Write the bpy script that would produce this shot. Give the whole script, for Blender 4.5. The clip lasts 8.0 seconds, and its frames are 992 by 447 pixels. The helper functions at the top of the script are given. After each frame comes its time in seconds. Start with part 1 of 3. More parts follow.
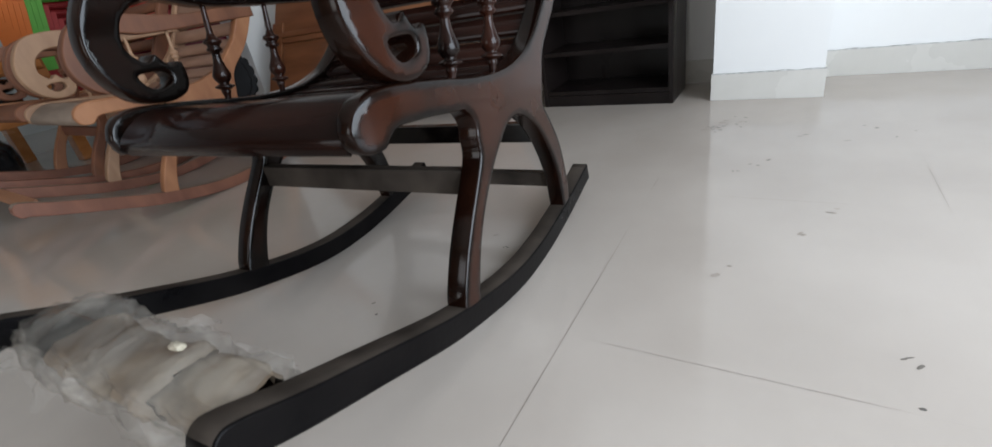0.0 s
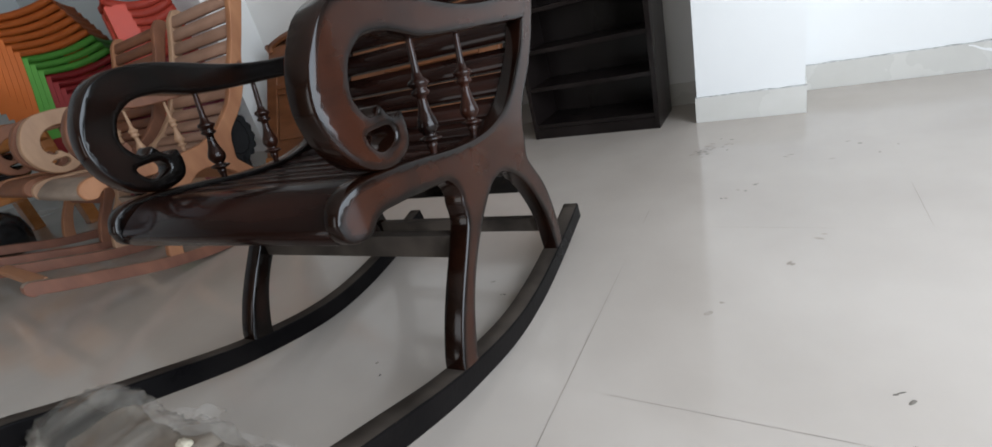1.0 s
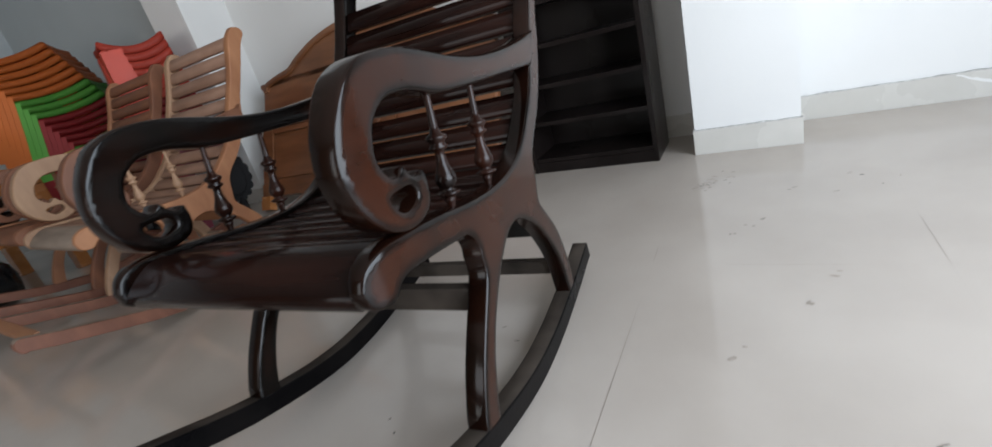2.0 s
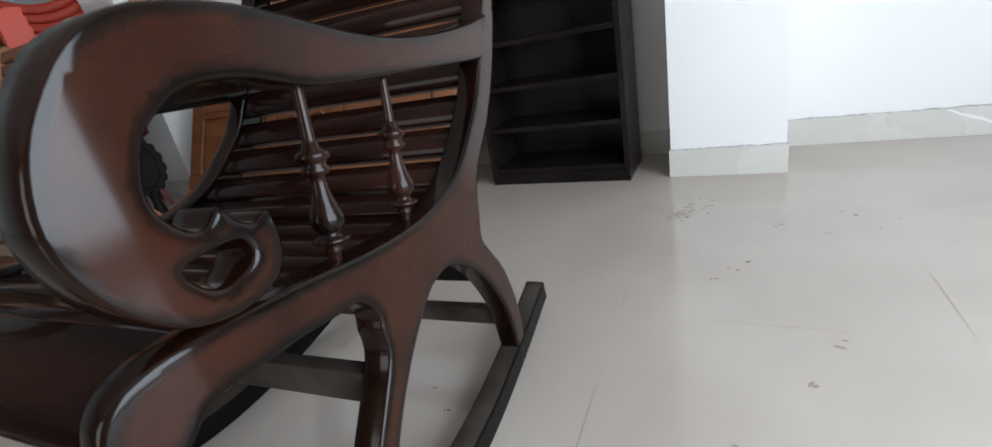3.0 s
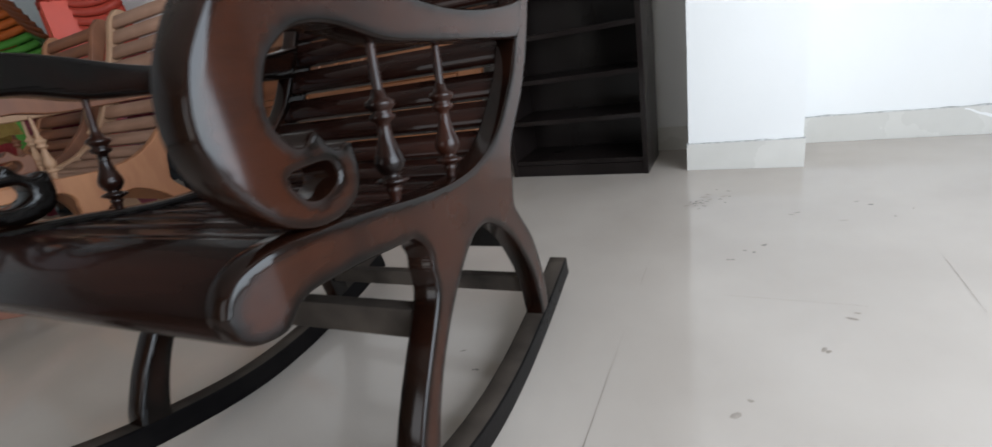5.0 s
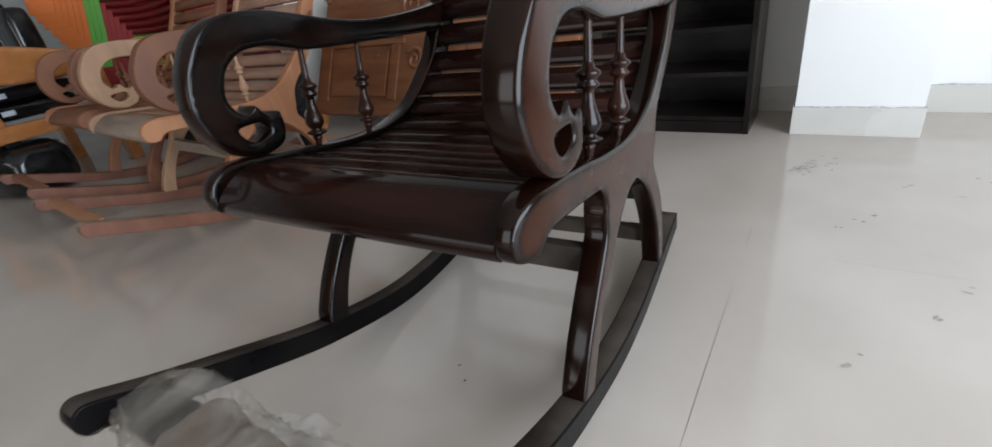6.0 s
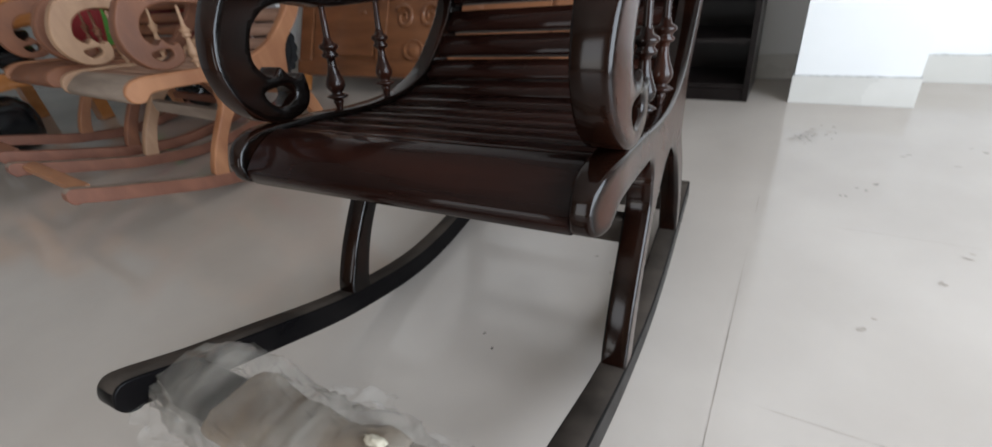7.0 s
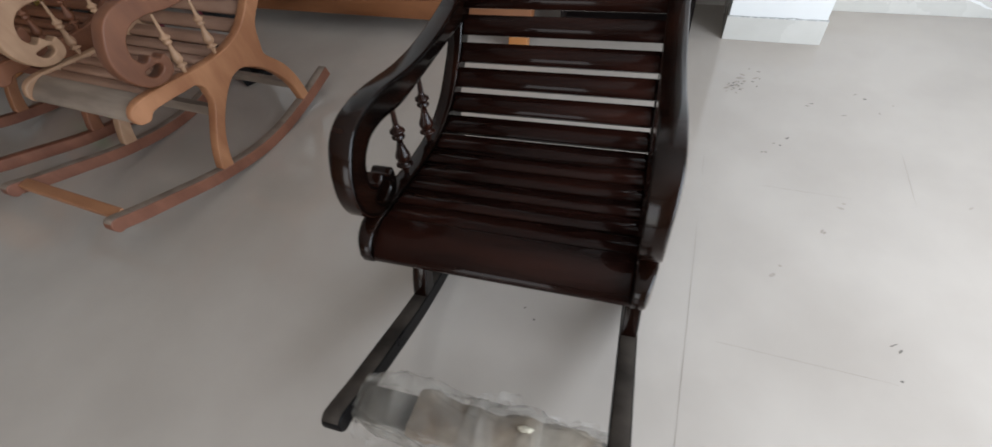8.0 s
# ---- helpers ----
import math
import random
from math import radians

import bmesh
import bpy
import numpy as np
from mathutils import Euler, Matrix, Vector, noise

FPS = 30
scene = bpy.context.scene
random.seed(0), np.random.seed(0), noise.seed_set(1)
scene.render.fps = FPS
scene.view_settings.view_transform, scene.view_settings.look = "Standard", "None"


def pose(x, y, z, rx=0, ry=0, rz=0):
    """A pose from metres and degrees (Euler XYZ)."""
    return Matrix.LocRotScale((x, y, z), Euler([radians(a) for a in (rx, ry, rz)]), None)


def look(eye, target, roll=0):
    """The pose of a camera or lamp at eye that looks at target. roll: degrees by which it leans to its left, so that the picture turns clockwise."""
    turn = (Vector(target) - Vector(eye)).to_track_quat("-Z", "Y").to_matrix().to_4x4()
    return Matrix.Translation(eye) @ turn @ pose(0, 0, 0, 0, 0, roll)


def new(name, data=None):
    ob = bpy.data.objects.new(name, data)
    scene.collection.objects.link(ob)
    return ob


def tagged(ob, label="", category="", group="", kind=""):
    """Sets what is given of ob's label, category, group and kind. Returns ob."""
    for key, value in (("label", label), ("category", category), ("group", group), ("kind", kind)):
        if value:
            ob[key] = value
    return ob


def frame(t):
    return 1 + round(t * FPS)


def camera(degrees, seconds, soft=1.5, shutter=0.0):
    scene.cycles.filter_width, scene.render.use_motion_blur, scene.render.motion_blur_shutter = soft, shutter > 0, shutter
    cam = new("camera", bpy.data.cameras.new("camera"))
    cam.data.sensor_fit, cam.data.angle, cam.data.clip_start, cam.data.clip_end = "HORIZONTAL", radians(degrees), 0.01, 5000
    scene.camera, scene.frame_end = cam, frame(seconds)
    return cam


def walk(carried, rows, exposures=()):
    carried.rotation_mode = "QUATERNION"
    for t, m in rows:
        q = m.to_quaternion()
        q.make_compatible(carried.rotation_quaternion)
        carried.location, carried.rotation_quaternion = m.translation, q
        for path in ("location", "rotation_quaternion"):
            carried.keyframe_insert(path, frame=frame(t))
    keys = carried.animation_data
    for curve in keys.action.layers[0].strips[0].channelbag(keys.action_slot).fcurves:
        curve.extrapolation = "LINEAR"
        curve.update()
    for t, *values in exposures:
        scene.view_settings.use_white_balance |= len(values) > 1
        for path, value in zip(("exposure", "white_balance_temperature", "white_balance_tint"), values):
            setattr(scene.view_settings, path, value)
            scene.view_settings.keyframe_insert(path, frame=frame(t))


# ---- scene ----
from mathutils import geometry

cam = camera(92.74, 8.0, soft=1.5, shutter=0.4)
PATH = [
    (0, (0.268, -2.090, 0.553), (-0.235, -1.348, 0.111), -10.38),
    (0.5, (0.283, -2.074, 0.605), (-0.227, -1.327, 0.178), -12.99),
    (1, (0.301, -2.063, 0.620), (-0.214, -1.307, 0.217), -14.94),
    (1.5, (0.283, -2.093, 0.627), (-0.230, -1.319, 0.257), -16.50),
    (2, (0.255, -2.051, 0.662), (-0.245, -1.262, 0.305), -15.72),
    (2.2, (0.242, -1.971, 0.677), (-0.209, -1.161, 0.302), -13.48),
    (3.3, (0.181, -1.801, 0.595), (-0.236, -0.968, 0.231), -9.24),
    (3.5, (0.189, -1.805, 0.581), (-0.198, -0.953, 0.228), -8.20),
    (4, (0.200, -1.783, 0.609), (-0.187, -0.947, 0.220), -8.61),
    (4.2, (0.203, -1.775, 0.624), (-0.195, -0.91, 0.221), -9.15),
    (5.3, (0.146, -1.950, 0.584), (-0.332, -1.146, 0.231), -9.66),
    (5.5, (0.114, -1.977, 0.614), (-0.371, -1.189, 0.234), -9.24),
    (6, (0.083, -2.061, 0.664), (-0.453, -1.344, 0.218), -8.99),
    (6.5, (0.071, -2.102, 0.644), (-0.466, -1.379, 0.209), -7.66),
    (7, (-0.009, -2.102, 0.679), (-0.488, -1.393, 0.162), -7.63),
    (7.5, (-0.043, -2.133, 1.038), (-0.392, -1.543, 0.310), -9.18),
    (8, (-0.185, -2.181, 1.160), (-0.473, -1.591, 0.406), -9.05),
]
walk(cam, [(t, look(eye, target, roll)) for t, eye, target, roll in PATH], [(0.0, -0.3), (2.0, -0.28), (3.5, -0.28), (4.0, -0.28), (5.5, -0.2), (6.0, -0.15), (7.0, -0.03), (8.0, -0.13)])

# ---- world and light ----
SUN_EL, SUN_ROT = 48.0, 120.0
world = bpy.data.worlds.new("sky")
scene.world = world
world.use_nodes = True
wn = world.node_tree
sky = wn.nodes.new("ShaderNodeTexSky")
sky.sky_type, sky.sun_disc = "NISHITA", False
sky.sun_elevation, sky.sun_rotation = radians(SUN_EL), radians(SUN_ROT)
wn.nodes["Background"].inputs["Strength"].default_value = 0.12
wn.links.new(sky.outputs["Color"], wn.nodes["Background"].inputs["Color"])


def area_light(name, m, sx, sy, watts, colour):
    lamp = bpy.data.lights.new(name, "AREA")
    lamp.shape, lamp.size, lamp.size_y, lamp.energy, lamp.color = "RECTANGLE", sx, sy, watts, colour
    ob = new(name, lamp)
    ob.matrix_basis = m
    return ob


area_light("daylight_side", look((1.96, -2.05, 1.1), (0, -2.05, 1.1)), 2.3, 1.96, 164, (0.825, 0.93, 1.05))
# fill lamp added at an unseen opening, set west to lift the left floor
area_light("front_fill", look((-1.1, -6.35, 1.35), (-1.1, 0, 1.35)), 2.5, 2.3, 64, (0.98, 0.97, 0.965))


# ---- materials ----
def material(name, colours, rough=(0.4, 0.5), scale=6.0, stretch=(1, 1, 1), bump=0.05, fine=80.0, metal=0.0, coat=0.0, coat_rough=0.08, ramp=(0.35, 0.65), random_value=0.0, detail=5.0, spec=0.5, coat_ior=1.5, laid=False):
    mat = bpy.data.materials.new(name)
    mat.use_nodes = True
    nt = mat.node_tree
    bs = nt.nodes["Principled BSDF"]
    tc = nt.nodes.new("ShaderNodeTexCoord")
    mp = nt.nodes.new("ShaderNodeMapping")
    mp.inputs["Scale"].default_value = stretch
    nt.links.new(nt.nodes.new("ShaderNodeNewGeometry").outputs["Position"] if laid else tc.outputs["Object"], mp.inputs["Vector"])
    n1 = nt.nodes.new("ShaderNodeTexNoise")
    n1.inputs["Scale"].default_value, n1.inputs["Detail"].default_value = scale, detail
    nt.links.new(mp.outputs["Vector"], n1.inputs["Vector"])
    cr = nt.nodes.new("ShaderNodeValToRGB")
    while len(cr.color_ramp.elements) < len(colours):
        cr.color_ramp.elements.new(0.5)
    for i, (e, c) in enumerate(zip(cr.color_ramp.elements, colours)):
        e.position = ramp[0] + (ramp[1] - ramp[0]) * i / max(1, len(colours) - 1)
        e.color = (*c, 1)
    nt.links.new(n1.outputs["Fac"], cr.inputs["Fac"])
    out = cr.outputs["Color"]
    if random_value:
        oi = nt.nodes.new("ShaderNodeObjectInfo")
        mr = nt.nodes.new("ShaderNodeMapRange")
        mr.inputs["To Min"].default_value, mr.inputs["To Max"].default_value = 1 - random_value, 1 + random_value
        nt.links.new(oi.outputs["Random"], mr.inputs["Value"])
        hs = nt.nodes.new("ShaderNodeHueSaturation")
        nt.links.new(mr.outputs["Result"], hs.inputs["Value"])
        nt.links.new(out, hs.inputs["Color"])
        out = hs.outputs["Color"]
    nt.links.new(out, bs.inputs["Base Color"])
    n2 = nt.nodes.new("ShaderNodeTexNoise")
    n2.inputs["Scale"].default_value, n2.inputs["Detail"].default_value = fine, 3.0
    nt.links.new(mp.outputs["Vector"], n2.inputs["Vector"])
    rr = nt.nodes.new("ShaderNodeMapRange")
    rr.inputs["From Min"].default_value, rr.inputs["From Max"].default_value = 0.3, 0.7
    rr.inputs["To Min"].default_value, rr.inputs["To Max"].default_value = rough
    nt.links.new(n1.outputs["Fac"], rr.inputs["Value"])
    nt.links.new(rr.outputs["Result"], bs.inputs["Roughness"])
    if bump:
        bp = nt.nodes.new("ShaderNodeBump")
        bp.inputs["Strength"].default_value, bp.inputs["Distance"].default_value = bump, 0.01
        nt.links.new(n2.outputs["Fac"], bp.inputs["Height"])
        nt.links.new(bp.outputs["Normal"], bs.inputs["Normal"])
    bs.inputs["Metallic"].default_value = metal
    bs.inputs["Specular IOR Level"].default_value = spec
    bs.inputs["Coat IOR"].default_value = coat_ior
    bs.inputs["Coat Weight"].default_value, bs.inputs["Coat Roughness"].default_value = coat, coat_rough
    return mat


M_TILE = material("glazed_tile", [(0.405, 0.357, 0.314), (0.462, 0.411, 0.365)], (0.08, 0.15), 2.2, bump=0.006, fine=30, random_value=0.004, spec=0.6, laid=True)
M_GROUT = material("grout", [(0.33, 0.288, 0.25), (0.415, 0.364, 0.317)], (0.1, 0.2), 1.9, ramp=(0.3, 0.42))
M_WALL = material("white_paint", [(0.725, 0.72, 0.705), (0.765, 0.76, 0.745)], (0.55, 0.7), 1.5, bump=0.06, fine=45)
M_GREYWALL = material("grey_paint", [(0.45, 0.49, 0.505), (0.49, 0.53, 0.545)], (0.55, 0.7), 1.5, bump=0.06, fine=45)
M_BASE = material("baseboard_tile", [(0.52, 0.5, 0.46), (0.6, 0.58, 0.54)], (0.2, 0.35), 3, bump=0.01)
# the grey range also paints thin shadow dashes above the skirting
M_PLASTER = material("plaster_with_shade", [(0.3, 0.29, 0.28), (0.62, 0.62, 0.61)], (0.8, 0.9), 60, bump=0.2)
# pale warm tone set so the unseen ceiling bounces an even fill
M_CEIL = material("ceiling_paint", [(0.58, 0.55, 0.51), (0.64, 0.61, 0.57)], (0.7, 0.8), 2)
# cream chosen so the unseen south wall bounces warm fill
M_CREAM = material("cream_bounce", [(0.4, 0.31, 0.22), (0.46, 0.37, 0.27)], (0.6, 0.75), 1.5, bump=0.06, fine=45)


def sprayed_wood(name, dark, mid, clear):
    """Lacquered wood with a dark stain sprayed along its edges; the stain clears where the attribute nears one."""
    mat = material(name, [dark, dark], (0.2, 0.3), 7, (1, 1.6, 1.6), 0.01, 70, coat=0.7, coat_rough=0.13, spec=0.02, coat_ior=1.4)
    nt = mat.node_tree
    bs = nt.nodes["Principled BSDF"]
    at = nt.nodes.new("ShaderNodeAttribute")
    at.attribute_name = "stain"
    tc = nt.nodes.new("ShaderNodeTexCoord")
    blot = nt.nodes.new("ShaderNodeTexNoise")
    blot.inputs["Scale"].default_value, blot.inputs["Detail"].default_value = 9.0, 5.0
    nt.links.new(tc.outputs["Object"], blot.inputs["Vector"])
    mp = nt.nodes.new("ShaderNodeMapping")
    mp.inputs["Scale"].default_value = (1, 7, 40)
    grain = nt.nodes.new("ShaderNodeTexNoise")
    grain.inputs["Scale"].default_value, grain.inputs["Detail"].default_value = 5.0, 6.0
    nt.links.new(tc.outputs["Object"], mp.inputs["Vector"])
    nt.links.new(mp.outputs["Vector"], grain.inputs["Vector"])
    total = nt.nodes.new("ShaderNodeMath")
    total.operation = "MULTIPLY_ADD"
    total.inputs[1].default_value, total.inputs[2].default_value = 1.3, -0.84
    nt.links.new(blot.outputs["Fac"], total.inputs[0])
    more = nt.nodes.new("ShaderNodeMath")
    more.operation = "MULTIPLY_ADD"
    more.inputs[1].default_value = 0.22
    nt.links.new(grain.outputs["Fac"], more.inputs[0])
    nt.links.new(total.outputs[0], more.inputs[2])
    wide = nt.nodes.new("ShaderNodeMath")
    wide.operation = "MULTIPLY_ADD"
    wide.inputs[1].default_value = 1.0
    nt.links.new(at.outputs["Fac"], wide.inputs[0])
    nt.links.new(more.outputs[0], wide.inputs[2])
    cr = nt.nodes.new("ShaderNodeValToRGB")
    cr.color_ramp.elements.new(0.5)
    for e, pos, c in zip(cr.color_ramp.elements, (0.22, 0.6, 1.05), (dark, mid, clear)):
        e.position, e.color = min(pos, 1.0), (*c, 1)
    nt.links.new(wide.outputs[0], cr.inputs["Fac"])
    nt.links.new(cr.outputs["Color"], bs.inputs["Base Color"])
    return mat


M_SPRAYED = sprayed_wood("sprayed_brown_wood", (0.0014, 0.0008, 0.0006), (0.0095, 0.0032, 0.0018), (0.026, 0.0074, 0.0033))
M_SLAT = material("slat_wood", [(0.0068, 0.0025, 0.0019), (0.02, 0.0064, 0.0042)], (0.22, 0.34), 9, (0.25, 2, 2), 0.015, 60, random_value=0.15, coat=0.55, coat_rough=0.08, spec=0.03, coat_ior=1.3)
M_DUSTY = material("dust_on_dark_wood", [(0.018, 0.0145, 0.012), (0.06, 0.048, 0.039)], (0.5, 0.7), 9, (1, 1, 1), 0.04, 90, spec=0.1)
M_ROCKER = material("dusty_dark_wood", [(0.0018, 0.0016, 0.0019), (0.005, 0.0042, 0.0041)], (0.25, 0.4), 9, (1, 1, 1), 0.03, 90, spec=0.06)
M_SPINDLE = material("turned_wood", [(0.004, 0.0018, 0.0014), (0.026, 0.0075, 0.004)], (0.25, 0.35), 14, coat=0.5, coat_rough=0.07, spec=0.1, coat_ior=1.36)
M_TANPALE = material("pale_raw_teak", [(0.31, 0.175, 0.1), (0.41, 0.25, 0.15)], (0.5, 0.65), 6, (1, 3, 1), 0.05, 60, random_value=0.05)
M_GREYWOOD = material("dusty_grey_wood", [(0.17, 0.125, 0.095), (0.27, 0.21, 0.165)], (0.6, 0.75), 7, (0.6, 3, 3), 0.06, 70, random_value=0.06)
M_TANPINK = material("pinkish_raw_teak", [(0.24, 0.13, 0.085), (0.34, 0.2, 0.14)], (0.5, 0.65), 5, (1, 3, 1), 0.05, 60, random_value=0.12)
M_TAN = material("raw_teak", [(0.25, 0.1, 0.043), (0.35, 0.157, 0.072)], (0.5, 0.65), 5, (1, 3, 1), 0.05, 60, random_value=0.12)
M_TANDARK = material("raw_teak_brown", [(0.13, 0.046, 0.021), (0.2, 0.077, 0.036)], (0.5, 0.65), 5, (1, 3, 1), 0.05, 60, random_value=0.12)
M_TANROCK = material("reddish_raw_wood", [(0.14, 0.05, 0.028), (0.21, 0.082, 0.047)], (0.45, 0.6), 5, (1, 3, 1), 0.05, 60)
M_SHELF = material("black_brown_laminate", [(0.006, 0.0042, 0.0038), (0.012, 0.0087, 0.008)], (0.25, 0.4), 5, (1, 1, 0.3), 0.02, 60, coat=0.2, coat_rough=0.15, spec=0.12, coat_ior=1.3)
M_RUST = material("polished_orange_teak", [(0.135, 0.049, 0.0185), (0.222, 0.088, 0.036)], (0.3, 0.42), 6, (0.4, 1, 2.5), 0.03, 50, coat=0.3)
M_ORANGE_WOOD = material("varnished_orange_wood", [(0.36, 0.14, 0.04), (0.48, 0.2, 0.07)], (0.2, 0.3), 6, (1, 1, 2), 0.03, 50, coat=0.6)
M_BLACK = material("black_cushion", [(0.004, 0.0048, 0.0055), (0.009, 0.01, 0.011)], (0.14, 0.28), 14, bump=0.16, fine=14)
M_BLACKWOOD = material("black_carved_wood", [(0.006, 0.006, 0.0065), (0.012, 0.0115, 0.012)], (0.45, 0.6), 10, spec=0.12)
M_STICKER = material("pale_sticker", [(0.5, 0.55, 0.62), (0.62, 0.66, 0.7)], (0.3, 0.45), 30)
M_YELLOW = material("yellow_cloth", [(0.42, 0.29, 0.07), (0.55, 0.4, 0.12)], (0.7, 0.85), 25, bump=0.1)
M_FLAKE = material("dark_grit", [(0.06, 0.055, 0.05), (0.16, 0.14, 0.12)], (0.8, 0.95), 40)
M_DIRT = material("joint_dirt", [(0.1, 0.085, 0.07), (0.24, 0.208, 0.175)], (0.7, 0.9), 60)
M_SMUDGE = material("dust", [(0.25, 0.212, 0.178), (0.34, 0.298, 0.26)], (0.8, 0.95), 40)
M_TAPE = material("pale_tape", [(0.36, 0.32, 0.24), (0.5, 0.45, 0.36)], (0.7, 0.85), 20)
M_RAW = material("raw_chipped_wood", [(0.5, 0.28, 0.2), (0.62, 0.38, 0.28)], (0.6, 0.8), 40)
M_PAPER = material("brown_paper", [(0.085, 0.055, 0.034), (0.19, 0.14, 0.095), (0.33, 0.28, 0.22)], (0.5, 0.7), 9, bump=0.25, fine=22, coat=0.7, coat_rough=0.12)
PLASTIC = {k: material("plastic_" + k, [tuple(v * 0.9 for v in c), c], (0.4, 0.55), 5, bump=0.01, spec=0.3) for k, c in {
    "orange": (0.6, 0.15, 0.03), "green": (0.1, 0.34, 0.05), "red": (0.26, 0.018, 0.02), "scarlet": (0.6, 0.075, 0.045), "maroon": (0.16, 0.015, 0.03)}.items()}

def film_material(name, colour, alpha, rough, scale):
    mat = bpy.data.materials.new(name)
    mat.use_nodes = True
    nt = mat.node_tree
    bs = nt.nodes["Principled BSDF"]
    bs.inputs["Base Color"].default_value = (*colour, 1)
    bs.inputs["Roughness"].default_value = rough
    tc = nt.nodes.new("ShaderNodeTexCoord")
    mp = nt.nodes.new("ShaderNodeMapping")
    mp.inputs["Scale"].default_value = (1.0, 0.35, 0.35)
    n1 = nt.nodes.new("ShaderNodeTexNoise")
    n1.inputs["Scale"].default_value, n1.inputs["Detail"].default_value = scale, 3.0
    n1.inputs["Distortion"].default_value = 1.2
    mr = nt.nodes.new("ShaderNodeMapRange")
    mr.inputs["From Min"].default_value, mr.inputs["From Max"].default_value = 0.35, 0.65
    mr.inputs["To Min"].default_value, mr.inputs["To Max"].default_value = alpha
    bp = nt.nodes.new("ShaderNodeBump")
    bp.inputs["Strength"].default_value, bp.inputs["Distance"].default_value = 0.6, 0.01
    nt.links.new(tc.outputs["Object"], mp.inputs["Vector"])
    nt.links.new(mp.outputs["Vector"], n1.inputs["Vector"])
    nt.links.new(n1.outputs["Fac"], mr.inputs["Value"])
    nt.links.new(mr.outputs["Result"], bs.inputs["Alpha"])
    nt.links.new(n1.outputs["Fac"], bp.inputs["Height"])
    nt.links.new(bp.outputs["Normal"], bs.inputs["Normal"])
    return mat


M_FILM = film_material("clear_plastic_film", (0.5, 0.47, 0.43), (0.03, 0.24), 0.14, 9.0)
M_WOUND = film_material("wound_plastic_film", (0.33, 0.3, 0.262), (0.1, 0.5), 0.14, 13.0)


# ---- mesh helpers ----
def link(name, bm, mats, parent=None, label="", smooth=False):
    me = bpy.data.meshes.new(name)
    bmesh.ops.recalc_face_normals(bm, faces=bm.faces[:])
    bm.to_mesh(me)
    bm.free()
    for m in (mats if isinstance(mats, (list, tuple)) else [mats]):
        me.materials.append(m)
    if smooth:
        for p in me.polygons:
            p.use_smooth = True
    ob = new(name, me)
    if parent:
        ob.parent = parent
    if label:
        tagged(ob, label)
    return ob


part = link


def thing(name, m, label, category, group="", kind=""):
    ob = new(name)
    ob.matrix_basis = m
    ob.empty_display_size = 0.1
    return tagged(ob, label, category, group, kind)


def add_box(bm, x0, x1, y0, y1, z0, z1, bevel=0.0, mat=0):
    vs = [bm.verts.new((x, y, z)) for z in (z0, z1) for y in (y0, y1) for x in (x0, x1)]
    fs = [bm.faces.new([vs[i] for i in f]) for f in ((0, 1, 3, 2), (4, 6, 7, 5), (0, 4, 5, 1), (2, 3, 7, 6), (0, 2, 6, 4), (1, 5, 7, 3))]
    for f in fs:
        f.material_index = mat
    if bevel:
        es = list({e for f in fs for e in f.edges})
        bmesh.ops.bevel(bm, geom=es, offset=bevel, segments=2, profile=0.7, affect="EDGES")
    return bm


def box(x0, x1, y0, y1, z0, z1, bevel=0.0):
    return add_box(bmesh.new(), x0, x1, y0, y1, z0, z1, bevel)


def spline(points, steps=6, closed=False):
    """A Catmull-Rom curve through points of the plane."""
    n, out = len(points), []
    for i in range(n if closed else n - 1):
        a, b, c, d = [points[(i + k) % n] if closed else points[min(max(i + k, 0), n - 1)] for k in (-1, 0, 1, 2)]
        for s in range(steps):
            t = s / steps
            out.append(tuple(0.5 * (2 * b[k] + (c[k] - a[k]) * t + (2 * a[k] - 5 * b[k] + 4 * c[k] - d[k]) * t * t + (3 * b[k] - a[k] - 3 * c[k] + d[k]) * t ** 3) for k in range(2)))
    if not closed:
        out.append(tuple(points[-1]))
    return out


def inset(loop, d):
    """The closed loop moved inwards by d."""
    n = len(loop)
    area = sum(loop[i][0] * loop[(i + 1) % n][1] - loop[(i + 1) % n][0] * loop[i][1] for i in range(n))
    sign = 1 if area > 0 else -1
    out = []
    for i in range(n):
        a, b = Vector(loop[i - 1]), Vector(loop[(i + 1) % n])
        t = (b - a).normalized() if (b - a).length > 1e-9 else Vector((1, 0))
        out.append((loop[i][0] - sign * t[1] * d, loop[i][1] + sign * t[0] * d))
    return out


def edge_distance(points, loops):
    """How far each point of the plane lies from the nearest outline."""
    p, far = np.array(points), np.full(len(points), 9.0)
    for lp in loops:
        a = np.array(lp)
        for u, v in zip(a, np.roll(a, -1, 0)):
            w = v - u
            k = np.clip(((p - u) @ w) / max(w @ w, 1e-12), 0, 1)
            far = np.minimum(far, np.linalg.norm(p - u - k[:, None] * w, axis=1))
    return far


def inside(points, loops):
    """Which points of the plane lie within the outline and outside its holes."""
    p = np.array(points)
    odd = np.zeros(len(p), bool)
    for lp in loops:
        a = np.array(lp)
        for u, v in zip(a, np.roll(a, -1, 0)):
            if u[1] != v[1]:
                odd ^= ((u[1] > p[:, 1]) != (v[1] > p[:, 1])) & (p[:, 0] < (v[0] - u[0]) * (p[:, 1] - u[1]) / (v[1] - u[1]) + u[0])
    return odd


